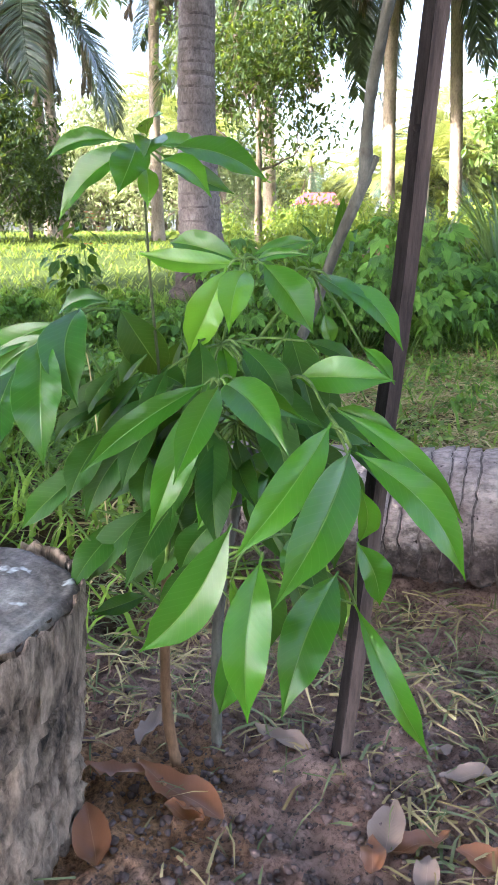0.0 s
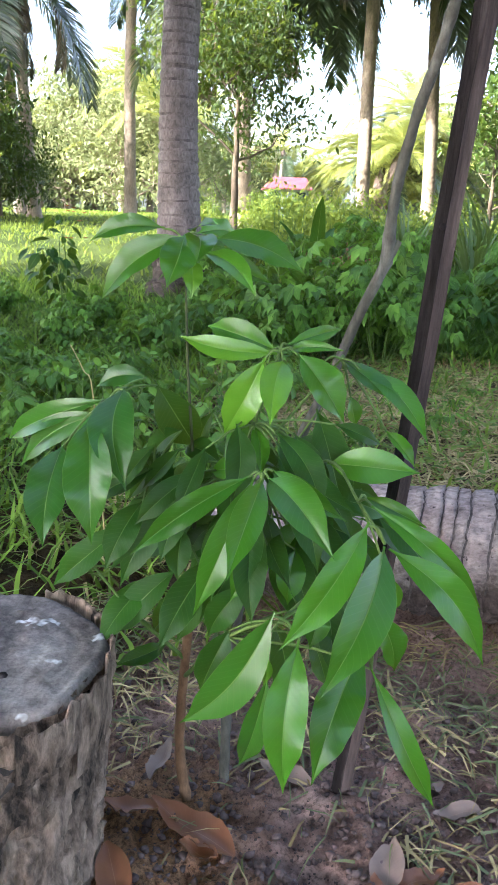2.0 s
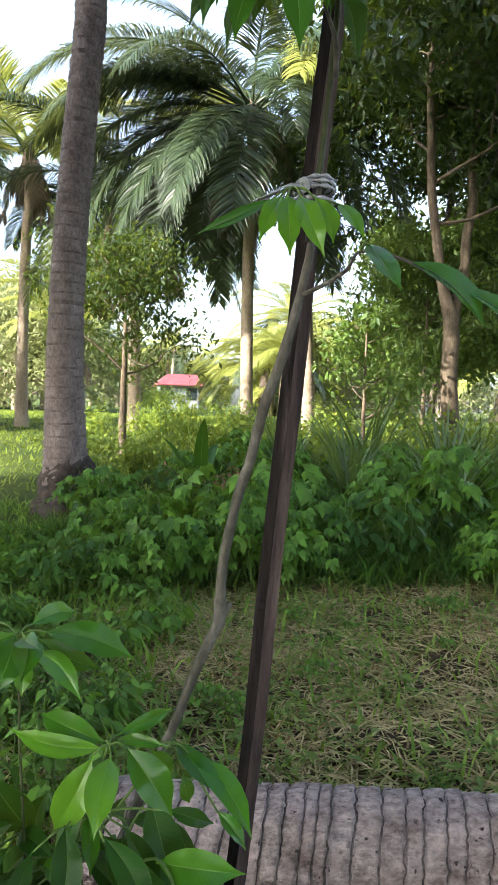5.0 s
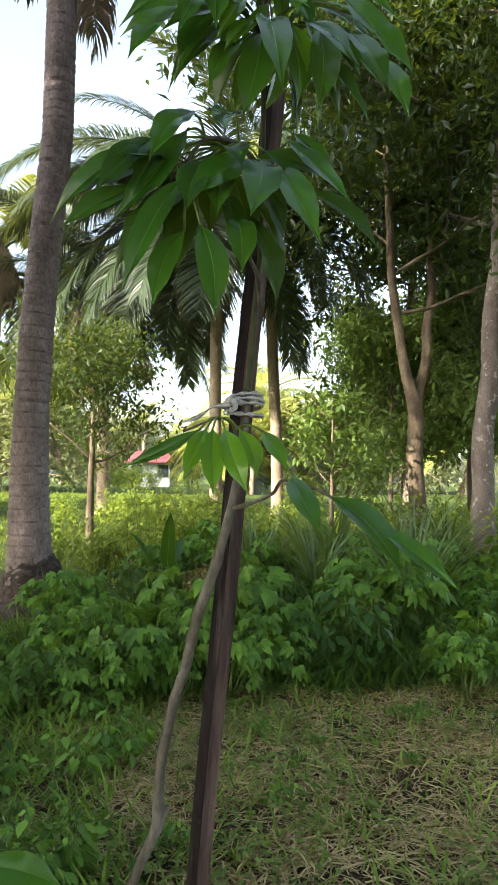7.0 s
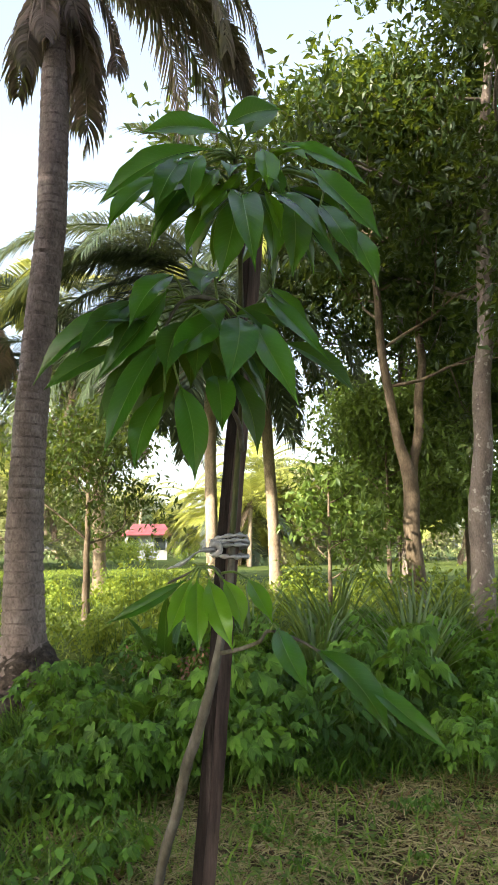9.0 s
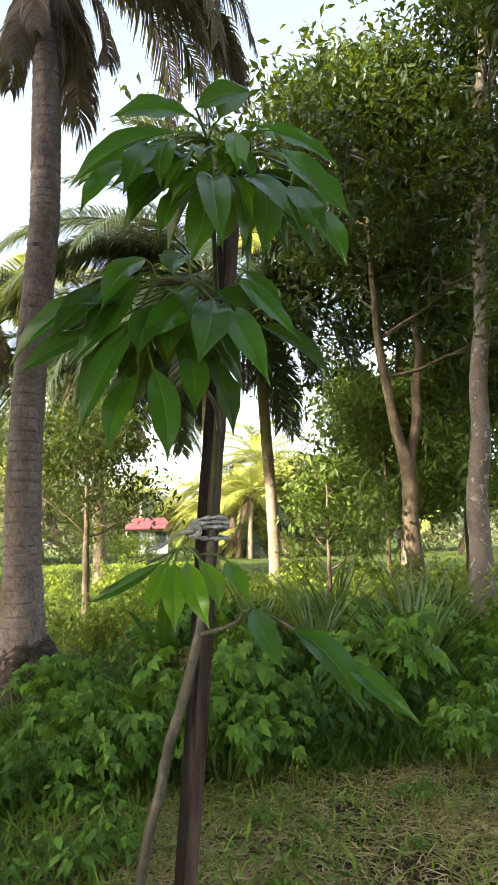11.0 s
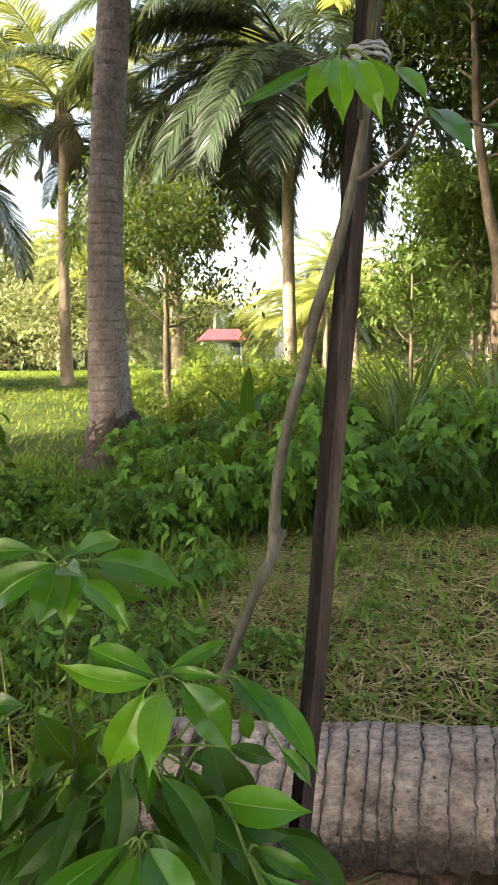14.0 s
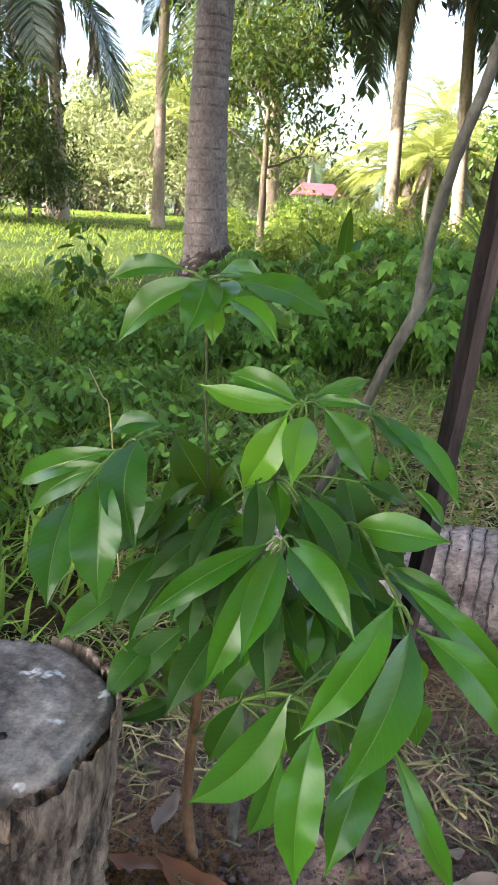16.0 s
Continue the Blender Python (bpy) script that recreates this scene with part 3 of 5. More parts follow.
MID_WHORL = [
    (0.253, 0.920, 1.852, 0.212, 0.790, 1.731, 0.051),
    (0.273, 0.920, 1.845, 0.303, 0.810, 1.711, 0.047),
    (0.293, 0.940, 1.892, 0.358, 0.860, 1.782, 0.038),
    (0.301, 0.940, 1.901, 0.348, 0.910, 1.843, 0.031),
    (0.234, 0.920, 1.850, 0.153, 0.860, 1.771, 0.051),
    (0.165, 0.910, 1.899, 0.104, 0.860, 1.810, 0.040),
    (0.223, 0.940, 1.918, 0.194, 0.860, 1.859, 0.045),
    (0.159, 0.920, 1.883, 0.064, 0.910, 1.749, 0.043),
    (0.150, 0.900, 1.810, 0.076, 0.860, 1.652, 0.036),
    (0.169, 0.880, 1.748, 0.181, 0.830, 1.623, 0.040),
    (0.223, 0.920, 1.774, 0.219, 0.860, 1.686, 0.040),
    (0.153, 0.890, 1.742, 0.113, 0.860, 1.639, 0.035),
    (0.124, 0.940, 1.864, -0.010, 0.960, 1.756, 0.038),
]
TIE_SHOOT = [
    (0.200, 0.980, 1.505, 0.164, 0.940, 1.435, 0.027),
    (0.206, 0.970, 1.505, 0.200, 0.920, 1.416, 0.031),
    (0.222, 0.970, 1.505, 0.244, 0.920, 1.418, 0.033),
    (0.241, 0.970, 1.505, 0.260, 0.940, 1.440, 0.027),
    (0.194, 0.990, 1.504, 0.090, 0.990, 1.449, 0.020),
    (0.280, 0.990, 1.504, 0.301, 0.940, 1.449, 0.028),
    (0.307, 0.940, 1.443, 0.324, 0.860, 1.372, 0.036),
    (0.347, 0.910, 1.419, 0.408, 0.810, 1.326, 0.043),
    (0.397, 0.870, 1.385, 0.470, 0.790, 1.312, 0.028),
]


# old: rows that take the dark green with crown shade in it
def leaf_shoot(owner, rows, hub, axis, material, seed, young=(), wide=1.0, old=()):
    """The leaves of one shoot, each with a thin stalk back to the shoot's twig."""
    at = np.array(owner.location)
    for i, (bx, by, bz, tx, ty, tz, w) in enumerate(rows):
        b, t = np.array((bx, by, bz)), np.array((tx, ty, tz))
        mid = (b + t) / 2
        outward = unit(np.array((mid[0] - axis[0], mid[1] - axis[1], 0)) + 1e-6)
        hint = outward * 0.4 + np.array((0, -0.95, 0.6))
        me = sapling_leaf_mesh(b - at, t - at, w * wide, hint, seed * 50 + i)
        blade = part("leaf", me, young_leaf if i in young else dark_leaf if i in old else material, owner)
        h = np.array(min(hub, key=lambda p: np.linalg.norm(np.array(p) - b)))
        if np.linalg.norm(h - b) > 0.008:
            m = (h + b) / 2 + np.array((0, 0, 0.006))
            part("leaf_stalk", tube_mesh("stalk", [(*(h - at), 0.0022), (*(m - at), 0.0018), (*(b + (t - b) * 0.03 - at), 0.0014)], steps=3, sides=5), shoot_green, blade)


def branch(owner, name, pts, material, seed=0, sides=8):
    at = owner.location
    return part(name, tube_mesh(name, [(x - at.x, y - at.y, z - at.z, r) for x, y, z, r in pts], steps=5, sides=sides, wobble=0.22, seed=seed), material, owner)


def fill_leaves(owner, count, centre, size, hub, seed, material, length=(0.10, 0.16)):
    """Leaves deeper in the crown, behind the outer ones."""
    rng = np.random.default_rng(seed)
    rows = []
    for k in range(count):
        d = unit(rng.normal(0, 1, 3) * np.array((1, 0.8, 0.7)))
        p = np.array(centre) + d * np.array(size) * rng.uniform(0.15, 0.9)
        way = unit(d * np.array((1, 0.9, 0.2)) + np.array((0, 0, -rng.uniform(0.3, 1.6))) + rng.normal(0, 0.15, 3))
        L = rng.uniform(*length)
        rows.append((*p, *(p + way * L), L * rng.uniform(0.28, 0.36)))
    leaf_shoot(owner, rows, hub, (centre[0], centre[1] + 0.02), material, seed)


BX, BY = -0.128, 1.172
bushy = thing("leafy_sapling", (BX, BY, gz(BX, BY)), "bushy young fruit tree with long glossy green leaves in bare soil", "sapling")
branch(bushy, "trunk", [(BX + 0.035, BY - 0.02, -0.11, 0.014), (BX + 0.012, BY - 0.005, -0.05, 0.0105), (BX, BY, 0.03, 0.0088), (-0.127, 1.15, 0.14, 0.0082), (-0.12, 1.12, 0.26, 0.0078), (-0.11, 1.09, 0.38, 0.007)], stem_brown, 1)
branch(bushy, "leading_shoot", [(-0.11, 1.09, 0.36, 0.0043), (-0.112, 1.085, 0.55, 0.0025), (-0.125, 1.10, 0.74, 0.0019), (-0.13, 1.10, 0.895, 0.0014)], shoot_dark, 10)
branch(bushy, "branch", [(-0.11, 1.09, 0.36, 0.0037), (-0.07, 1.07, 0.52, 0.0028), (-0.03, 1.05, 0.66, 0.0022), (-0.003, 1.03, 0.765, 0.0017)], shoot_green, 2)
branch(bushy, "branch", [(-0.05, 1.06, 0.58, 0.0025), (0.03, 1.07, 0.68, 0.0020), (0.085, 1.06, 0.752, 0.0015)], shoot_green, 3)
branch(bushy, "branch", [(-0.112, 1.09, 0.45, 0.0031), (-0.17, 1.08, 0.58, 0.0025), (-0.228, 1.05, 0.69, 0.0019)], shoot_green, 4)
branch(bushy, "branch", [(-0.12, 1.11, 0.30, 0.0037), (-0.09, 1.0, 0.48, 0.0028), (-0.05, 0.93, 0.59, 0.0022), (-0.031, 0.889, 0.638, 0.0019)], shoot_green, 5)
branch(bushy, "branch", [(-0.09, 1.07, 0.44, 0.0037), (-0.01, 1.03, 0.56, 0.0028), (0.062, 0.985, 0.63, 0.0022), (0.09, 0.90, 0.605, 0.0019), (0.107, 0.822, 0.584, 0.0016)], shoot_green, 6)
branch(bushy, "branch", [(-0.12, 1.12, 0.22, 0.0037), (-0.06, 1.0, 0.36, 0.0028), (0.0, 0.9, 0.44, 0.0022), (0.016, 0.82, 0.461, 0.0016)], shoot_green, 7)
branch(bushy, "branch", [(-0.06, 1.0, 0.36, 0.0028), (0.06, 0.97, 0.36, 0.0022), (0.139, 0.955, 0.337, 0.0016)], shoot_green, 8)
branch(bushy, "branch", [(-0.12, 1.12, 0.25, 0.0037), (-0.2, 1.1, 0.34, 0.0025), (-0.26, 1.1, 0.42, 0.0019)], shoot_green, 9)
leaf_shoot(bushy, CROWN_SHOOT, [(-0.003, 1.03, 0.765), (0.085, 1.06, 0.752), (0.03, 1.07, 0.68)], (-0.02, 1.08), sapling_leaf, 1, young=(0, 1, 3, 4))
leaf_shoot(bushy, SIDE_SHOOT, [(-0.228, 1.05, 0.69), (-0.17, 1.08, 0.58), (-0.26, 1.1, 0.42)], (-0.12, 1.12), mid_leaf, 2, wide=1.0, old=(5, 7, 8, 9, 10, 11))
leaf_shoot(bushy, MIDDLE_SHOOT, [(-0.031, 0.889, 0.638), (-0.05, 0.93, 0.59), (-0.07, 1.07, 0.52)], (-0.03, 1.05), sapling_leaf, 3, wide=0.92)
leaf_shoot(bushy, FRONT_SHOOT, [(0.062, 0.985, 0.63), (0.09, 0.90, 0.605), (0.107, 0.822, 0.584), (0.139, 0.955, 0.337), (0.016, 0.82, 0.461)], (0.02, 1.05), sapling_leaf, 4, wide=0.88)
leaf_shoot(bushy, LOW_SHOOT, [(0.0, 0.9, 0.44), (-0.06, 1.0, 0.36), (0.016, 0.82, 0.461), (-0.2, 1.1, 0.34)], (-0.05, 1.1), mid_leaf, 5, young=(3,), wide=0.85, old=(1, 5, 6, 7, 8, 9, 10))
leaf_shoot(bushy, TOP_SHOOT, [(-0.13, 1.10, 0.895), (-0.128, 1.10, 0.83)], (-0.13, 1.12), sapling_leaf, 6, young=(5, 8), wide=1.25)
fill_leaves(bushy, 62, (-0.01, 1.085, 0.50), (0.21, 0.12, 0.22), [(-0.11, 1.09, 0.38), (-0.05, 1.06, 0.58), (-0.09, 1.0, 0.48), (-0.06, 1.0, 0.36), (-0.17, 1.08, 0.58), (-0.01, 1.03, 0.56)], 31, dark_leaf)
fill_leaves(bushy, 46, (-0.055, 1.035, 0.60), (0.19, 0.10, 0.13), [(-0.05, 1.06, 0.58), (-0.01, 1.03, 0.56), (-0.03, 1.05, 0.66), (-0.17, 1.08, 0.58), (-0.09, 1.0, 0.48)], 34, dark_leaf, (0.08, 0.14))

# the tall sapling that climbs to the post
TX, TY = -0.048, 1.204
tall = thing("tall_sapling", (TX, TY, gz(TX, TY)), "tall young tree with a crooked grey stem tied to the post", "sapling")
branch(tall, "trunk", [(TX, TY, -0.12, 0.0104), (TX, TY, 0.0, 0.0092), (-0.042, 1.22, 0.2, 0.0092), (0.0, 1.26, 0.42, 0.0089), (0.078, 1.29, 0.603, 0.0083), (0.112, 1.285, 0.685, 0.0083), (0.142, 1.27, 0.775, 0.0085), (0.172, 1.253, 0.855, 0.0089),
                       (0.179, 1.247, 0.885, 0.0107), (0.176, 1.23, 0.94, 0.0081), (0.180, 1.215, 1.0, 0.0080), (0.191, 1.185, 1.085, 0.0078), (0.205, 1.16, 1.15, 0.0081), (0.216, 1.125, 1.228, 0.0083), (0.236, 1.09, 1.312, 0.0078), (0.258, 1.087, 1.40, 0.0066), (0.271, 1.088, 1.47, 0.0058), (0.277, 1.088, 1.53, 0.0052), (0.28, 1.088, 1.60, 0.0045)], stem_grey, 11, 10)
branch(tall, "upper_stem", [(0.278, 1.088, 1.56, 0.0048), (0.284, 1.08, 1.66, 0.0044), (0.286, 1.055, 1.76, 0.0042), (0.279, 1.02, 1.84, 0.004), (0.262, 0.95, 1.95, 0.0036), (0.25, 0.92, 2.075, 0.003)], shoot_dark, 18)
branch(tall, "stub", [(0.18, 1.245, 0.88, 0.008), (0.188, 1.243, 0.893, 0.006), (0.194, 1.243, 0.905, 0.005)], stem_grey, 17)
branch(tall, "branch", [(0.260, 1.08, 1.395, 0.0036), (0.28, 1.04, 1.405, 0.003), (0.298, 1.0, 1.419, 0.0026), (0.304, 0.96, 1.437, 0.0022), (0.345, 0.91, 1.42, 0.002), (0.395, 0.87, 1.38, 0.0015)], stem_grey, 12)
branch(tall, "branch", [(0.281, 1.03, 1.685, 0.004), (0.27, 1.0, 1.72, 0.0035), (0.244, 0.97, 1.75, 0.002)], stem_grey, 13)
branch(tall, "branch", [(0.262, 1.075, 1.47, 0.004), (0.25, 1.04, 1.51, 0.003), (0.22, 1.0, 1.52, 0.002), (0.17, 0.99, 1.50, 0.0015)], stem_grey, 14)
branch(tall, "branch", [(0.274, 0.97, 1.85, 0.004), (0.23, 0.95, 1.88, 0.0035), (0.18, 0.92, 1.87, 0.0025), (0.15, 0.91, 1.82, 0.002)], stem_grey, 15)
branch(tall, "branch", [(0.258, 0.93, 2.0, 0.004), (0.30, 0.88, 2.04, 0.0035), (0.35, 0.82, 2.0, 0.0025)], shoot_green, 16)
leaf_shoot(tall, HIGH_WHORL, [(0.262, 0.94, 1.95), (0.255, 0.93, 2.02), (0.25, 0.92, 2.075), (0.30, 0.88, 2.04), (0.35, 0.82, 2.0)], (0.26, 0.97), mid_leaf, 7, young=(12,), wide=0.95)
leaf_shoot(tall, MID_WHORL, [(0.274, 0.97, 1.85), (0.277, 1.0, 1.78), (0.23, 0.95, 1.88), (0.18, 0.92, 1.87), (0.15, 0.91, 1.82)], (0.27, 1.0), mid_leaf, 8, wide=0.95)
leaf_shoot(tall, TIE_SHOOT, [(0.22, 1.0, 1.52), (0.25, 1.04, 1.51), (0.304, 0.96, 1.437), (0.345, 0.91, 1.42), (0.395, 0.87, 1.38)], (0.26, 1.05), mid_leaf, 9, young=(0, 1, 2, 3, 5))
fill_leaves(tall, 32, (0.26, 0.91, 2.03), (0.12, 0.06, 0.06), [(0.255, 0.93, 2.02), (0.25, 0.92, 2.075)], 32, mid_leaf, (0.09, 0.14))
fill_leaves(tall, 34, (0.20, 0.95, 1.83), (0.14, 0.06, 0.07), [(0.274, 0.97, 1.85), (0.23, 0.95, 1.88)], 33, dark_leaf, (0.09, 0.14))

fill_leaves(tall, 16, (0.265, 0.885, 2.03), (0.09, 0.05, 0.05), [(0.255, 0.93, 2.02), (0.25, 0.92, 2.075), (0.30, 0.88, 2.04)], 35, young_leaf, (0.06, 0.10))

# ---- post and tie ----


def post_x(z):
    return 0.1639 + 0.075 * z


def post_y(z):
    return 1.176 - 0.04 * z


def wooden_post():
    base = Vector((post_x(-0.1), post_y(-0.1), -0.1))
    th = thing("wooden_post", base, "rough dark weathered wooden stake, leaning in the soil", "post")
    rng = np.random.default_rng(5)
    bm = bmesh.new()
    turn = radians(27)
    rows = []
    for i in range(60):
        z = -0.18 + i * (2.22 / 59)
        wx, wy = 0.0128 + rng.uniform(-0.0006, 0.0006), 0.0124 + rng.uniform(-0.0006, 0.0006)
        bow = 0.003 * math.sin(z * 2.4 + 0.5) + 0.0012 * math.sin(z * 11)
        ring = []
        for cx, cy in ((-1, -0.9), (-0.92, -1), (0.9, -1), (1, -0.9), (1, 0.9), (0.9, 1), (-0.9, 1), (-1, 0.9)):
            x, y = cx * wx, cy * wy
            ring.append(bm.verts.new((post_x(z) - base.x + bow + x * math.cos(turn) - y * math.sin(turn), post_y(z) - base.y + x * math.sin(turn) + y * math.cos(turn), z - base.z)))
        rows.append(ring)
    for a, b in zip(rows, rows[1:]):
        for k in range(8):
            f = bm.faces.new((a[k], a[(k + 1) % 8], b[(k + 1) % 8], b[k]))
            # side light put into the colour: left faces dark, right faces brown
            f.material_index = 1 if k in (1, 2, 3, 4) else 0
    bm.faces.new(rows[0][::-1])
    bm.faces.new(rows[-1])
    me = bpy.data.meshes.new("post")
    bm.to_mesh(me)
    bm.free()
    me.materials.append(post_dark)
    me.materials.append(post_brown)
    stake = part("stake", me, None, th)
    # a solid dark plug; the shade within the hole is its colour
    hole = tube_mesh("nail_hole", [(0, 0, 0, 0.005), (0, 0.003, 0, 0.005), (0, 0.006, 0, 0.004)], steps=1, sides=8)
    h = part("nail_hole", hole, post_dark, stake, "dark round nail hole")
    h.location = (post_x(0.93) - base.x - 0.009, post_y(0.93) - base.y - 0.017, 0.93 - base.z)


wooden_post()

tie = thing("tie", (post_x(1.545) - 0.002, post_y(1.545) - 0.022, 1.545), "pale grey plastic strip binding the stem to the post", "tie")


def strip(points, wide, seed):
    """A crumpled flat strip along points, wide across in height."""
    rng = np.random.default_rng(seed)
    c = smooth_path(points, 5)
    verts, faces = [], []
    for i, p in enumerate(c):
        w = wide * (0.8 + 0.3 * math.sin(i * 0.7 + seed)) * (0.4 + 0.6 * min(1, 4 * (1 - i / len(c)) + 0.1))
        o = unit(np.array((p[0], p[1] - 0.014, 0.0))) * 0.0014
        for s, k in ((-0.5, 0), (0.0, 1.0), (0.5, 0), (0.0, -0.6)):
            verts.append(p + np.array((0, 0, s * w)) + o * k + rng.normal(0, 0.0004, 3))
    for i in range(len(c) - 1):
        for k in range(4):
            a, b = i * 4 + k, i * 4 + (k + 1) % 4
            faces.append((a, b, b + 4, a + 4))
    return mesh_of("strip", verts, faces)


for k, (z0, z1, z2) in enumerate(((0.002, 0.020, 0.012), (0.0, 0.006, 0.003), (-0.004, -0.012, -0.016), (0.0, 0.013, -0.004))):
    turn_ = np.linspace(-2.9, 2.9, 16)
    ring = [((0.0275 + 0.001 * k) * math.cos(a - 1.2), 0.016 + (0.031 + 0.001 * k) * math.sin(a - 1.2), z0 + (z1 - z0) * math.sin((i / 15) * 3.14) + (z2 - z1) * max(0, i / 15 - 0.5)) for i, a in enumerate(turn_)]
    part("loop", strip(ring, 0.0075, k), tie_cloth, tie)
part("knot", tube_mesh("knot", [(-0.036, -0.016, 0.002, 0.003), (-0.028, -0.024, 0.007, 0.0052), (-0.022, -0.026, -0.002, 0.0048), (-0.030, -0.022, -0.009, 0.003)], steps=4, sides=7, wobble=0.4), tie_cloth, tie)
part("loose_end", strip([(-0.03, -0.024, 0.0), (-0.055, -0.03, -0.004), (-0.078, -0.032, -0.02), (-0.10, -0.03, -0.028)], 0.007, 7), tie_cloth, tie)

# ---- stump ----


def stump():
    cx, cy = -0.441, 1.005
    base = Vector((cx, cy, -0.07))
    th = thing("tree_stump", base, "old sawn tree stump with grey weathered top and dark bark", "stump")
    rng = np.random.default_rng(3)
    n, top, rows = 150, 0.388, 74
    ang = np.linspace(0, 2 * math.pi, n, endpoint=False)
    ca, sa = np.cos(ang), np.sin(ang)
    out = 0.206 + 0.009 * np.sin(3 * ang + 0.6) + 0.005 * np.sin(7 * ang)
    verts, faces = [], []
    for z in np.linspace(-0.08, top, rows):
        flare = 1 - 0.13 * max(0.0, (0.35 - z) / 0.4)
        plate = value_noise(ang * 8.5 + 3, np.full(n, z * 24.0), 8)
        crack = np.abs(value_noise(ang * 12, np.full(n, z * 26.0), 31) - 0.5)
        grit = value_noise(ang * 34, np.full(n, z * 75.0), 9) + 0.6 * value_noise(ang * 80, np.full(n, z * 150.0), 10)
        r = out * flare + 0.013 * (plate - 0.5) + 0.008 * (grit - 0.8) - 0.014 * np.clip(0.10 - crack, 0, 1) / 0.10
        if z > top - 0.012:
            r = r - 0.004 - 0.006 * value_noise(ang * 14, np.full(n, 3.0), 17)
        verts += list(zip(r * ca, r * 1.05 * sa, np.full(n, z)))
    for i in range(rows - 1):
        for k in range(n):
            a, b = i * n + k, i * n + (k + 1) % n
            faces.append((a, b, b + n, a + n))
    part("bark", mesh_of("bark", verts, faces), stump_bark, th, "dark cracked charred bark")
    cv, cf, rings = [(0, 0, top + 0.004)], [], 26
    for j in range(1, rings + 1):
        f = j / rings
        r = out * f * 0.975
        z = top + 0.004 + 0.004 * (value_noise(ca * r * 45 + 9, sa * r * 45 + 9, 2) - 0.5) + 0.003 * (value_noise(ca * r * 120 + 9, sa * r * 120 + 9, 3) - 0.5) + 0.0012 * math.sin(j * 2.1)
        z = z - 0.012 * (f > 0.99)
        chop = np.clip((ca * math.cos(-1.25) + sa * math.sin(-1.25)) * f - 0.80, 0, 1)
        z = z - chop * 0.45
        cv += list(zip(r * ca, r * 1.05 * sa, z))
    for k in range(n):
        cf.append((0, 1 + k, 1 + (k + 1) % n))
    for j in range(rings - 1):
        for k in range(n):
            a, b = 1 + j * n + k, 1 + j * n + (k + 1) % n
            cf.append((a, a + n, b + n, b))
    part("cut_top", mesh_of("cut_top", cv, cf), stump_cut, th, "grey sawn top with white lichen specks")
    # loose curls of bark along the rim
    for a0, a1, low in ((-0.5, 0.05, 0.27), (0.0, 0.6, 0.30), (0.5, 1.15, 0.32), (-0.95, -0.45, 0.31)):
        fv, ff, m = [], [], 12
        for i in range(m):
            a = a0 + (a1 - a0) * i / (m - 1)
            lift = 0.004 + 0.007 * math.sin(math.pi * i / (m - 1))
            hi = 0.39 + 0.014 * rng.random()
            for z, off in ((low + 0.015 * rng.random(), 0.0), ((low + hi) / 2, lift), (hi, lift * 1.3), (hi - 0.002, lift * 1.3 - 0.005), ((low + hi) / 2, lift - 0.006), (low, -0.006)):
                r = 0.207 + off + 0.0015 * rng.standard_normal()
                fv.append((r * math.cos(a), r * 1.05 * math.sin(a), z))
        for i in range(m - 1):
            for j in range(5):
                ff.append((i * 6 + j, (i + 1) * 6 + j, (i + 1) * 6 + j + 1, i * 6 + j + 1))
        part("bark_flap", mesh_of("bark_flap", fv, ff), stump_bark, th, "loose curled strip of bark")
    # raised dark nub drawn as the hole, cavity shade in its colour
    hole = tube_mesh("hole", [(0, 0, 0, 0.009), (0, 0, 0.003, 0.008), (0, 0, 0.0055, 0.003)], steps=2, sides=10, wobble=0.5)
    part("knot_hole", hole, post_dark, th, "small dark knot hole").location = (0.075, -0.045, top + 0.002)


stump()

# ---- coconut log ----


